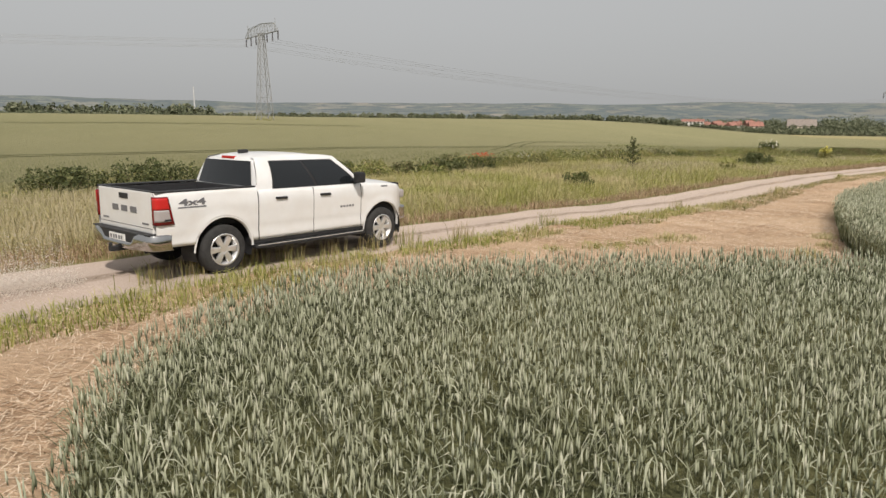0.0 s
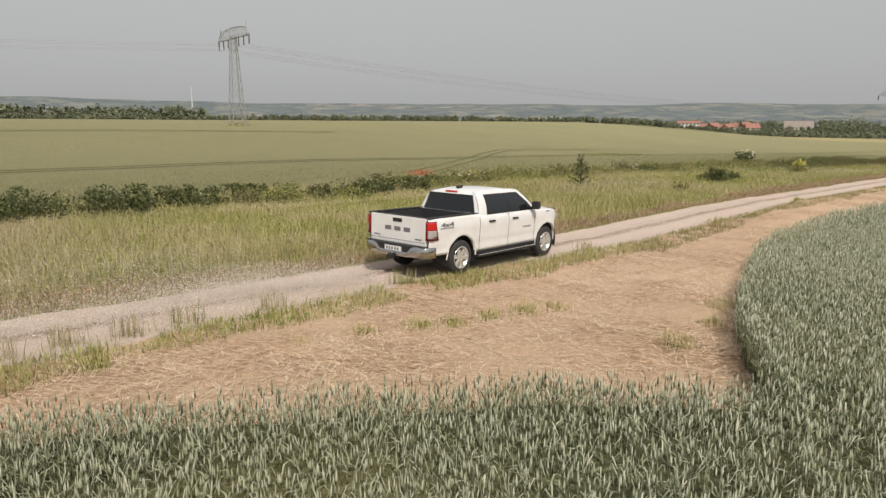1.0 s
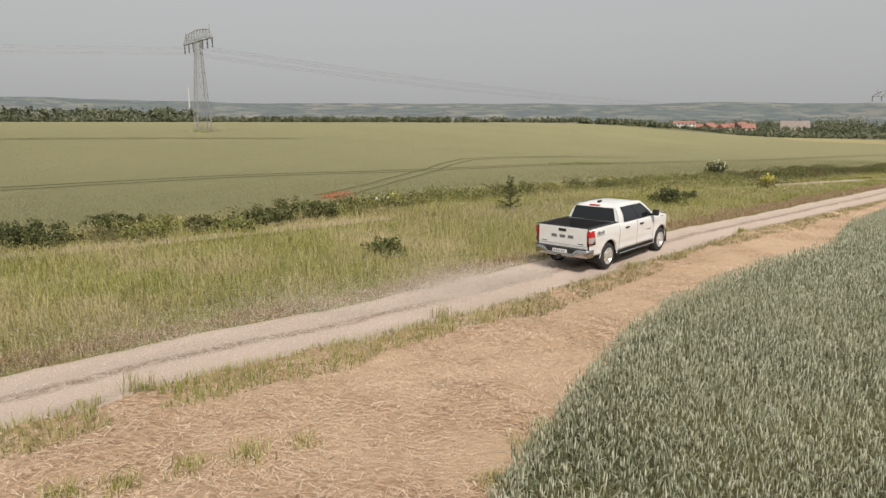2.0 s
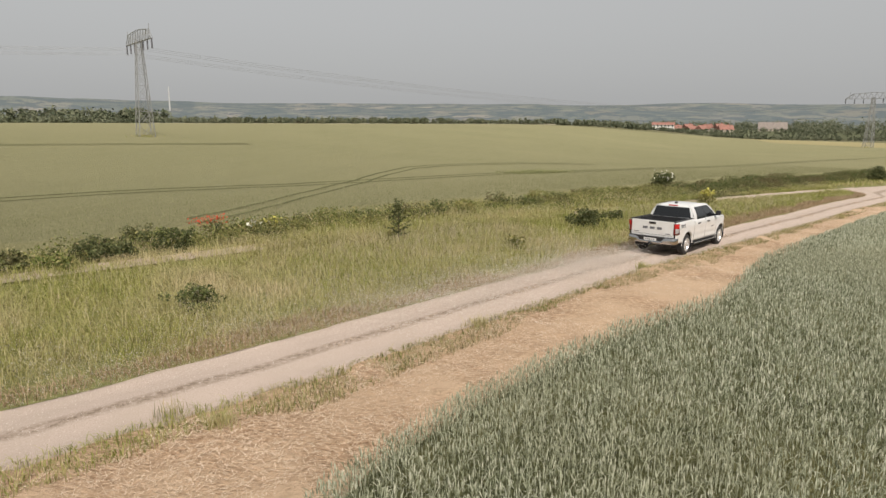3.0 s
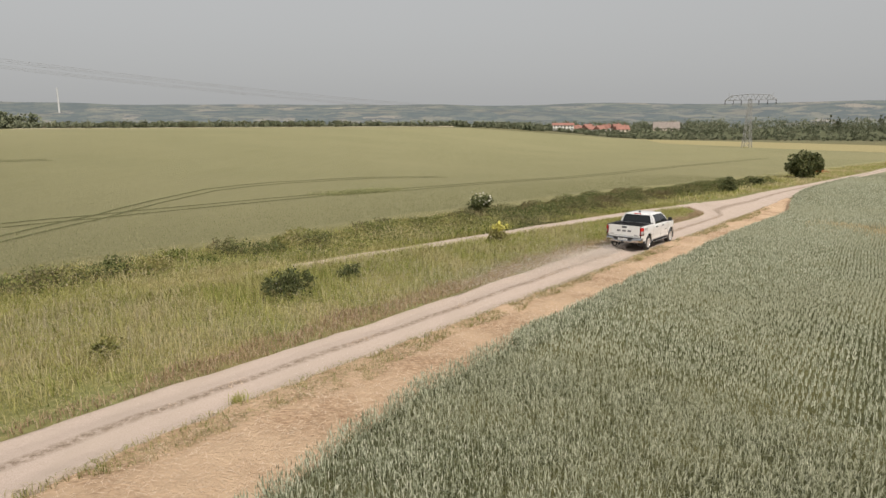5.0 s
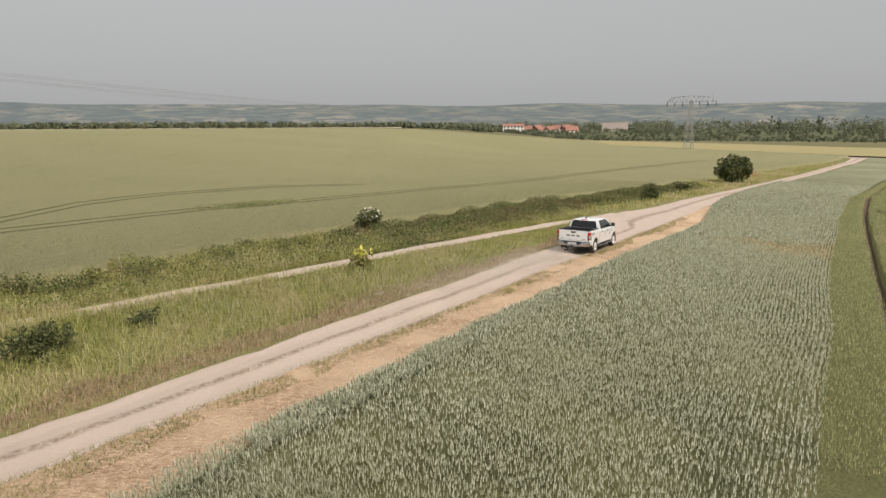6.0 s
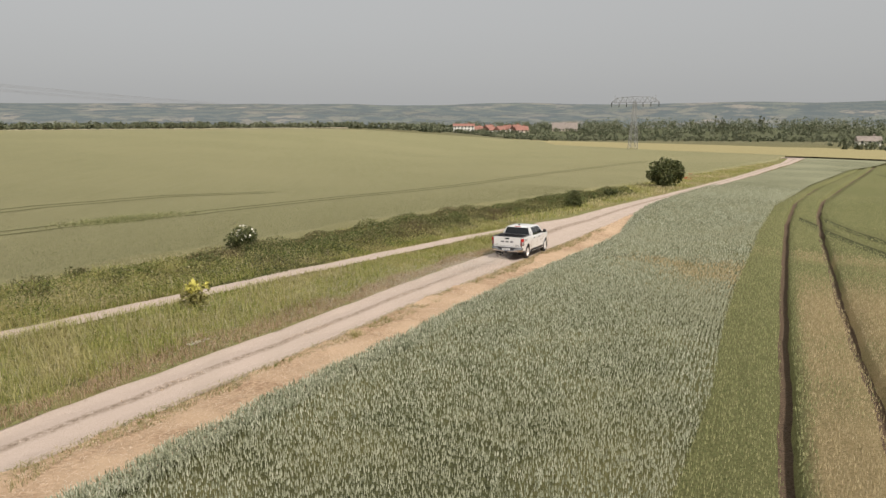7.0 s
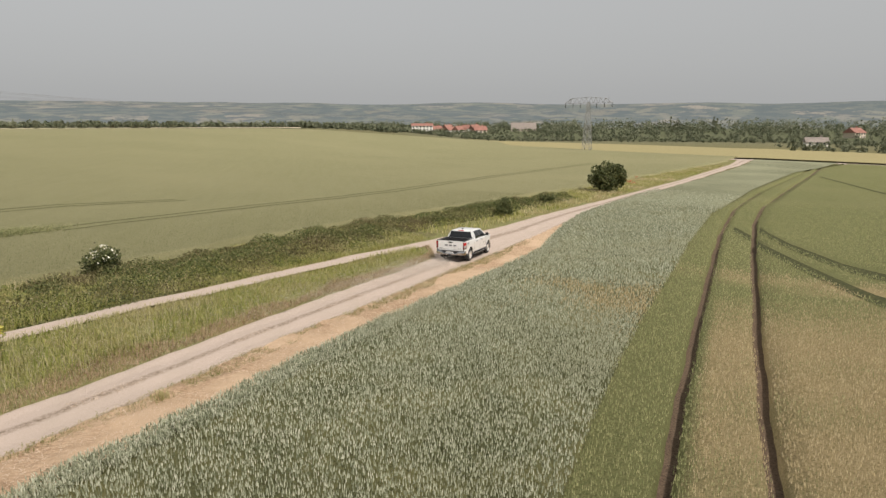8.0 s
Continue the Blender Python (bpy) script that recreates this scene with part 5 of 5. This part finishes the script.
def lamp_skin(s, u0, u1, z0, z1, out):
    """A skin over the rear corner, from the tailgate (u 0) round to the side (u 1); its front edge leans back upwards."""
    rows = []
    for i in range(13):
        u = u0 + (u1 - u0) * i / 12
        row = []
        for j in range(7):
            z = z0 + (z1 - z0) * j / 6
            if u < 0.35:
                th = u / 0.35 * math.pi / 2
                x, y = -1.075 - (0.075 + out) * math.cos(th), 0.905 + (0.105 + out) * math.sin(th)
            else:
                reach = 0.205 - 0.20 * (z - 0.91)
                x, y = -1.075 + (u - 0.35) / 0.65 * reach, 1.010 + out + 0.012 * (u - 0.35)
            row.append((x, s * y, z))
        rows.append(row)
    bm = grid_mesh(rows)
    bmesh.ops.recalc_face_normals(bm, faces=bm.faces)
    edge = [e for e in bm.edges if e.is_boundary]
    made = bmesh.ops.extrude_edge_only(bm, edges=edge)
    for v in [g for g in made["geom"] if isinstance(g, bmesh.types.BMVert)]:
        v.co.y -= s * (out + 0.02)
        v.co.x += 0.02 if v.co.x < -1.07 else 0.0
    return bm


def letters(name, words, size, m, material, parent):
    cu = bpy.data.curves.new(name, "FONT")
    cu.body, cu.size, cu.extrude, cu.offset = words, size, 0.004, 0.006
    cu.align_x, cu.align_y = "CENTER", "CENTER"
    tmp = bpy.data.objects.new(name, cu)
    scene.collection.objects.link(tmp)
    me = bpy.data.meshes.new_from_object(tmp.evaluated_get(bpy.context.evaluated_depsgraph_get()))
    bpy.data.objects.remove(tmp)
    me.materials.clear()
    me.materials.append(material)
    ob = new(name, me)
    ob.parent = parent
    ob.matrix_basis = m
    return ob


def pickup():
    t = thing("pickup_truck", pose(0, 0, 0), "white four-door pickup truck driving on the gravel road", "pickup truck")
    for s in (-1, 1):
        side_panel("bed_side", -1.135, 0.655, s, t)
        rear = side_panel("rear_door", 0.675, 1.86, s, t)
        front = side_panel("front_door", 1.875, 3.05, s, t)
        side_panel("front_fender", 3.065, 4.46, s, t)
        for door, x in ((rear, 1.02), (front, 2.02)):
            hb = bmesh.new()
            box(hb, x, x + 0.24, s * side_y(x, 1.2) + (-0.01 if s > 0 else -0.035), s * side_y(x, 1.2) + (0.035 if s > 0 else 0.01), 1.17, 1.215, 0.012)
            part("handle", hb, BLACK, door, "black door handle", smooth=False)
        boxed("rocker", 0.50, 3.18, s * 0.93 - 0.05, s * 0.93 + 0.05, 0.42, 0.54, bevel=0.02, material=BLACK, parent=t)
        bm = bmesh.new()
        box(bm, 0.56, 3.10, s * 0.99 - 0.085, s * 0.99 + 0.085, 0.355, 0.41, 0.02)
        for x in (0.8, 1.9, 2.95):
            rod(bm, (x, s * 0.70, 0.48), (x, s * 0.97, 0.385), 0.025)
        step = part("side_step", bm, BLACK, t, "black running board with bright edges", smooth=False)
        for y in (0.925, 1.055):
            boxed("step_trim", 0.60, 3.06, s * y - 0.014, s * y + 0.014, 0.398, 0.418, bevel=0.004, material=ALLOY, parent=step)
        # wheel housings
        for c in (0.0, 3.672):
            rows = [[(c + (ARCH_R - 0.012) * math.cos(a), s * y, 0.42 + (ARCH_R - 0.012) * math.sin(a)) for y in (0.55, 0.8, 0.985)] for a in [math.pi * k / 20 for k in range(-2, 23)]]
            bm = grid_mesh(rows)
            part("wheel_housing", bm, BLACK, t)
            ring = [[(c + r * math.cos(a), s * (side_y(c + r * math.cos(a), 0.42 + r * math.sin(a)) + o), 0.42 + r * math.sin(a)) for r, o in ((ARCH_R - 0.02, -0.06), (ARCH_R - 0.012, 0.001), (ARCH_R + 0.01, 0.002), (ARCH_R + 0.015, -0.01))] for a in [math.pi * k / 24 for k in range(0, 25)]]
            part("arch_trim", grid_mesh(ring), PAINT, t, smooth=True)
        # tail light: a red housing that wraps the corner, with a clear lower lens
        light = part("tail_light", lamp_skin(s, 0.0, 1.0, 0.915, 1.345, 0.014), RED_DARK, t, "red wrap-around tail light with clear lower lens", smooth=True)
        part("red_lens", lamp_skin(s, 0.06, 0.88, 1.150, 1.325, 0.020), RED, light, smooth=True)
        part("clear_lens", lamp_skin(s, 0.10, 0.84, 0.965, 1.145, 0.020), CLEAR, light, "clear reversing lens", smooth=True)
        part("lens_bar", lamp_skin(s, 0.50, 0.86, 0.975, 1.005, 0.024), BLACK, light)
        hl = bmesh.new()
        box(hl, 4.12, 4.44, min(s * 0.58, s * 0.895), max(s * 0.58, s * 0.895), 0.97, 1.15, 0.05)
        part("headlight", hl, CLEAR, t, "clear headlight", smooth=False)
        # door mirror
        mb = bmesh.new()
        box(mb, 2.82, 2.97, min(s * 1.04, s * 1.25), max(s * 1.04, s * 1.25), 1.375, 1.585, 0.045)
        rod(mb, (2.94, s * 0.93, 1.38), (2.91, s * 1.10, 1.41), 0.045, 0.04)
        part("mirror", mb, BLACK, t, "black door mirror", smooth=False)
        # side windows and the black frame round them
        part("window_frame", side_pane([(0.135, 0.035), (0.965, 0.035), (0.925, 0.93), (0.150, 0.93)], s, 0.005, 14), BLACK, t)
        part("rear_window", side_pane([(0.150, 0.06), (0.520, 0.06), (0.510, 0.90), (0.163, 0.90)], s, 0.011, 10), TINT, t, "dark tinted side window")
        part("front_window", side_pane([(0.548, 0.06), (0.945, 0.06), (0.908, 0.90), (0.538, 0.90)], s, 0.011, 10), TINT, t, "dark tinted side window")
        for x in (0.665, 1.868, 3.058):
            bm = grid_mesh([[(x - 0.0055, s * (side_y(x, z) + 0.0015), z), (x + 0.0055, s * (side_y(x, z) + 0.0015), z)] for z in [0.53 + 0.80 * k / 12 for k in range(13)]])
            part("panel_gap", bm, SEAM, t)
        # badges on the side, as plain shapes, and the drive marking
        letters("drive_marking", "4x4", 0.20, Matrix.Translation((-0.55, s * (side_y(-0.55, 1.24) + 0.006), 1.235)) @ Matrix.Rotation(radians(90), 4, "X") @ Matrix.Rotation(radians(180 if s > 0 else 0), 4, "Y") @ Matrix.Diagonal((1.5, 0.72, 1, 1)), GREY, t)
        boxed("badge_underline", -0.80, -0.32, s * side_y(-0.55, 1.16) - 0.004, s * side_y(-0.55, 1.16) + 0.006, 1.150, 1.172, material=GREY, parent=t)
        for k in range(5):
            boxed("door_badge", 2.52 + k * 0.075, 2.565 + k * 0.075, s * (side_y(2.6, 0.93) + 0.001) - 0.004, s * (side_y(2.6, 0.93) + 0.001) + 0.004, 0.91, 0.95, material=GREY, parent=t)
        boxed("hood_badge", 3.62, 3.80, s * (side_y(3.7, 1.26)) - 0.006, s * (side_y(3.7, 1.26)) + 0.004, 1.245, 1.275, material=GREY, parent=t)
    # cab shell with rounded roof
    rows = []
    prof = [(0.655, 1.33), (0.68, 1.42), (0.735, 1.66), (0.775, 1.81), (0.82, 1.880), (0.93, 1.925), (1.2, 1.952), (1.6, 1.958), (2.0, 1.945), (2.3, 1.918), (2.48, 1.885), (2.62, 1.845), (2.78, 1.745), (2.98, 1.565), (3.13, 1.41), (3.18, 1.34)]
    for x, z in prof:
        v = (min(z, 1.865) - 1.33) / (1.865 - 1.33)
        f, r = CAB_FOOT, CAB_ROOF
        y = f[2] * (1 - v) + r[2] * v + 0.05 * math.sin(v * math.pi)
        top = max(0.0, z - 1.865)
        rows.append([(x + 0.05 * (1 - abs(q) ** 2) * (-1 if x < 1.2 else 1) * (0.8 if z < 1.9 else 0), q * y * (1 if abs(q) < 1 else 1), z - (0.02 + top * 0.9) * abs(q) ** 4) for q in (-1, -0.96, -0.85, -0.6, -0.3, 0, 0.3, 0.6, 0.85, 0.96, 1)])
    bm = grid_mesh(rows)
    part("cab_shell", bm, PAINT, t, smooth=True)
    for s in (-1, 1):
        rows = []
        for k in range(13):
            u = k / 12
            rows.append([on_side(u, v, s) for v in (0, 0.15, 0.3, 0.5, 0.7, 0.85, 1.0)] + [(on_side(u, 1, s)[0], s * 0.675, 1.872 + 0.030 * math.sin(u * 3.1) ** 0.5), (on_side(u, 1, s)[0], s * 0.61, 1.876 + 0.050 * math.sin(u * 3.1) ** 0.5)])
        bm = grid_mesh(rows)
        bmesh.ops.recalc_face_normals(bm, faces=bm.faces)
        part("cab_side", bm, PAINT, t, smooth=True)
    rear_w = [(0.668, 0.83, 1.41), (0.668, -0.83, 1.41), (0.772, -0.70, 1.825), (0.772, 0.70, 1.825)]
    bm = pane_on(rear_w, sub=6)
    for v in bm.verts:
        v.co.x -= 0.045 * (1 - (v.co.y / 0.8) ** 2) + 0.012
    part("rear_glass", bm, TINT, t, "dark tinted rear window")
    bm = pane_on([(3.12, 0.86, 1.42), (3.12, -0.86, 1.42), (2.65, -0.68, 1.825), (2.65, 0.68, 1.825)], sub=6)
    for v in bm.verts:
        v.co.x += 0.055 * (1 - (v.co.y / 0.86) ** 2) + 0.015
        v.co.z += 0.012
    part("windscreen", bm, TINT, t, "dark windscreen")
    boxed("brake_lamp", 0.755, 0.83, -0.19, 0.19, 1.845, 1.895, bevel=0.01, material=RED, parent=t, label="high red brake lamp")
    fin = bmesh.new()
    box(fin, 0.98, 1.17, -0.045, 0.045, 1.92, 2.005, 0.03)
    part("antenna_fin", fin, BLACK, t)
    # hood and front
    rows = []
    for k in range(14):
        x = 3.05 + 1.42 * k / 13
        rows.append([(x, q * (side_y(x, side_top(x)) - 0.03), side_top(x) + 0.075 * (1 - abs(q) ** 3.0) * (1 - 0.4 * k / 13)) for q in (-1, -0.93, -0.7, -0.45, -0.2, 0, 0.2, 0.45, 0.7, 0.93, 1)])
    part("hood", grid_mesh(rows), PAINT, t, smooth=True)
    boxed("grille", 4.36, 4.49, -0.58, 0.58, 0.80, 1.07, bevel=0.03, material=BLACK, parent=t)
    boxed("front_bumper", 4.20, 4.56, -0.80, 0.80, 0.50, 0.80, bevel=0.05, material=CHROME, parent=t)
    boxed("front_panel", 4.16, 4.42, -0.78, 0.78, 0.62, 1.15, bevel=0.04, material=PAINT, parent=t)
    # bed
    boxed("bed_floor", -1.06, 0.64, -0.80, 0.80, 0.80, 0.86, material=LINER, parent=t)
    for s in (-1, 1):
        boxed("bed_wall", -1.06, 0.64, min(s * 0.80, s * 0.86), max(s * 0.80, s * 0.86), 0.86, 1.385, material=LINER, parent=t)
        boxed("bed_rail", -1.13, 0.64, min(s * 0.83, s * 0.975), max(s * 0.83, s * 0.975), 1.40, 1.425, bevel=0.01, material=BLACK, parent=t, label="black plastic bed rail cap")
    boxed("bed_front", 0.58, 0.65, -0.86, 0.86, 0.80, 1.39, material=LINER, parent=t)
    bm = bmesh.new()
    box(bm, -1.145, -1.07, -0.885, 0.885, 0.77, 1.41, 0.022)
    gate = part("tailgate", bm, PAINT, t, "white tailgate with dark emblem shapes")
    boxed("gate_cap", -1.14, -1.06, -0.88, 0.88, 1.408, 1.424, bevel=0.006, material=BLACK, parent=gate)
    boxed("gate_inside", -1.069, -1.06, -0.79, 0.79, 0.86, 1.40, material=LINER, parent=gate)
    boxed("gate_step", -1.1475, -1.13, -0.87, 0.87, 0.845, 0.855, material=SEAM, parent=gate)
    boxed("gate_handle", -1.160, -1.13, -0.14, 0.14, 1.265, 1.35, bevel=0.012, material=BLACK, parent=gate)
    for y in (0.30, 0.0, -0.30):
        bm = bmesh.new()
        box(bm, -1.153, -1.144, y - 0.10, y + 0.10, 1.06, 1.155, 0.003)
        part("emblem_shape", bm, GREY, gate)
    boxed("trim_badge", -1.150, -1.140, -0.76, -0.56, 0.90, 0.93, material=GREY, parent=gate)
    boxed("trim_badge", -1.150, -1.140, 0.56, 0.76, 0.90, 0.93, material=GREY, parent=gate)
    # rear bumper in one bent piece with a black step
    way = [(-0.91, 0.998), (-1.0, 1.004), (-1.10, 0.995), (-1.19, 0.96), (-1.245, 0.90), (-1.275, 0.78), (-1.29, 0.66), (-1.295, 0.56), (-1.30, 0.45), (-1.31, 0.2)]
    way = way + [(-1.312, 0.0)] + [(x, -y) for x, y in reversed(way)]
    rows = []
    for x, y in way:
        top = 0.615 + 0.145 * float(sstep(0.44, 0.60, abs(y)))
        low = 0.515 if abs(y) > 0.5 else 0.50
        inn = 0.93 if abs(y) > 0.9 else 1.0
        rows.append([(x + 0.09, y * 0.93, top + 0.004), (x + 0.015, y * (0.99 if inn < 1 else 1), top + 0.003), (x, y, top - 0.015), (x - 0.012, y, 0.5 * (top + low)), (x, y, low + 0.015), (x + 0.02, y * 0.99, low), (x + 0.10, y * 0.93, low - 0.01)])
    bm = grid_mesh(rows)
    bmesh.ops.recalc_face_normals(bm, faces=bm.faces)
    bumper = part("rear_bumper", bm, CHROME, t, "chrome rear bumper with a black step pad", smooth=True)
    boxed("step_pad", -1.285, -1.10, -0.62, 0.62, 0.725, 0.772, bevel=0.01, material=BLACK, parent=bumper)
    for s in (-1, 1):
        boxed("step_pad", -1.255, -1.10, min(s * 0.62, s * 0.93), max(s * 0.62, s * 0.93), 0.757, 0.776, bevel=0.006, material=BLACK, parent=bumper)
    boxed("bumper_recess", -1.283, -1.20, -0.58, 0.58, 0.55, 0.735, bevel=0.01, material=BLACK, parent=bumper)
    plate = boxed("number_plate", -1.296, -1.284, -0.26, 0.26, 0.618, 0.722, material=PLATE, parent=bumper, label="white number plate with dark bars")
    for k, y in enumerate((0.19, 0.10, 0.02, -0.08, -0.16)):
        boxed("plate_bar", -1.299, -1.296, y - 0.025, y + 0.025, 0.635, 0.695, material=GREY, parent=plate)
    bm = bmesh.new()
    box(bm, -1.42, -1.10, -0.05, 0.05, 0.44, 0.52, 0.01)
    rod(bm, (-1.40, 0, 0.50), (-1.40, 0, 0.58), 0.03, 0.03)
    part("tow_hitch", bm, BLACK, t)
    # underbody
    bm = bmesh.new()
    box(bm, -1.0, 4.4, -0.62, 0.62, 0.46, 0.62)
    rod(bm, (0, -0.8, 0.41), (0, 0.8, 0.41), 0.07)
    rod(bm, (3.672, -0.8, 0.41), (3.672, 0.8, 0.41), 0.06)
    bmesh.ops.create_uvsphere(bm, u_segments=12, v_segments=8, radius=0.17, matrix=Matrix.Translation((0, 0, 0.41)))
    rod(bm, (-1.12, -0.55, 0.47), (0.4, -0.45, 0.5), 0.04)
    part("chassis", bm, BLACK, t)
    boxed("inner_body", 0.75, 4.25, -0.9, 0.9, 0.56, 1.30, material=SEATS, parent=t)
    return t, [wheel(t, "wheel", x, s) for x in (0.0, 3.672) for s in (1, -1)]


# ---- build ----
land()
road()
straw_strip()
grass_floor()
crop_sheets()
crops()
field_lanes()
meadow()
straw_litter()
weeds()
shrubs()
far_fields()
woods()
village()
power_line()
truck, wheels = pickup()
x_, y_ = xy(53.5, 4.7)
board = thing("board", pose(float(x_), float(y_), float(ground_ap(53.5, 4.7)) + 0.04, 0, 4, 60), "pale broken board lying at the roadside", "board")
boxed("plank", -0.55, 0.55, -0.13, 0.13, 0.0, 0.03, bevel=0.006, material=plain("pale_wood", (0.62, 0.58, 0.50), 0.8, grain=0.15), parent=board)
boxed("batten", -0.3, -0.22, -0.16, 0.16, 0.03, 0.06, bevel=0.004, material=plain("grey_wood", (0.5, 0.46, 0.4), 0.8, grain=0.15), parent=board)

# ---- dust behind the wheels, in pieces that follow the truck ----
DUST = leafy("road_dust", [(0.0, (0.70, 0.63, 0.56)), (1.0, (0.84, 0.78, 0.71))], rough=1.0, through=0.5)


def dust_piece(length, high, wide, n, size):
    ob = thing("dust_plume", pose(0, 0, 0), "thin pale dust drifting behind the truck", "dust")
    ob["kind"] = "stuff"
    q = np.stack([-rng.beta(1.5, 1.9, n) * length, rng.normal(0, 0.5, n), rng.uniform(0, 1, n) ** 2.2], 1)
    puff = 0.6 + 0.4 * np.sin(q[:, 0] * 1.7 + 3 * q[:, 1])
    q[:, 1] = q[:, 1] * wide * (0.5 - q[:, 0] / length)
    q[:, 2] = 0.05 + q[:, 2] * high * puff
    d = rng.normal(size=(n, 3, 3)) * size
    raw("dust", (q[:, None] + d).reshape(-1, 3), np.arange(3 * n).reshape(-1, 3), DUST, ob)
    return ob


plumes = [(0.5, dust_piece(6.0, 0.75, 1.2, 70000, 0.0072)), (2.5, dust_piece(13.0, 1.25, 1.9, 80000, 0.0075)), (8.0, dust_piece(22.0, 1.5, 2.6, 50000, 0.0062))]

# right rear wheel's way over the plan: seconds, a, p
DRIVE = [(0, -0.2, -0.6), (0.5, 4.7, -0.55), (1.0, 10.6, -0.2), (1.5, 16.8, 0.2), (3.0, 37.2, 0.7), (3.5, 43.3, 0.9), (4.0, 50.0, 1.2), (4.5, 55.2, 1.3), (6.0, 69.0, 1.5), (6.5, 72.6, 1.8), (7.0, 76.2, 2.2), (7.5, 79.9, 2.65), (8.0, 83.6, 3.15)]


def glide(table, t):
    """A smooth way through (t, value) knots: cubic pieces with averaged slopes."""
    ts, vs = np.array([r[0] for r in table], float), np.array([r[1] for r in table], float)
    d = np.diff(vs) / np.diff(ts)
    m = np.r_[d[0], (d[:-1] * np.diff(ts)[1:] + d[1:] * np.diff(ts)[:-1]) / (ts[2:] - ts[:-2]), d[-1]]
    k = int(np.clip(np.searchsorted(ts, t, side="right") - 1, 0, len(d) - 1))
    h = ts[k + 1] - ts[k]
    u = (t - ts[k]) / h
    return ((2 * u**3 - 3 * u**2 + 1) * vs[k] + (u**3 - 2 * u**2 + u) * h * m[k] + (-2 * u**3 + 3 * u**2) * vs[k + 1] + (u**3 - u**2) * h * m[k + 1])


def motions():
    rows, turns, run, last = [], [], 0.0, None
    for k in range(241):
        t = k / 30
        a, p = glide([(r[0], r[1]) for r in DRIVE], t), glide([(r[0], r[2]) for r in DRIVE], t)
        a2, p2 = glide([(r[0], r[1]) for r in DRIVE], t + 0.05), glide([(r[0], r[2]) for r in DRIVE], t + 0.05)
        lean = math.atan2(p2 - p, max(0.2, a2 - a)) * 0.7
        yaw = math.degrees(math.atan2(0.789, 0.614) + lean) + 4.5 - 0.5 * t + 3.0 * float(sstep(1.0, 0.0, t))
        pm = p + 0.86
        z0, z1 = float(ground_ap(a, pm)), float(ground_ap(a + 3.672, pm))
        x, y = xy(a, pm)
        nose = -math.degrees(math.atan2(z1 - z0, 3.672))
        if k % 3 == 0:
            rows.append((t, pose(float(x), float(y), z0 + 0.055, 0, nose, yaw)))
        if last is not None:
            run += math.hypot(x - last[0], y - last[1])
        last = (x, y)
        turns.append((t, math.degrees(run / 0.41)))
    walk(truck, rows)
    for lag, ob in plumes:
        trail = []
        for k in range(0, 241, 6):
            a = glide([(r[0], r[1]) for r in DRIVE], k / 30) - 1.3 - lag
            p = float(lerp([(r[1], r[2]) for r in DRIVE], a)) + 0.86 + 0.22 * lag
            x, y = xy(a, p)
            trail.append((k / 30, pose(float(x), float(y), float(ground_ap(a, p)) + 0.05, 0, 0, 53)))
        walk(ob, trail)
    for w in wheels:
        x, y, z = w.matrix_basis.translation
        walk(w, [(t, pose(x, y, z, 0, deg, 0)) for t, deg in turns])


motions()
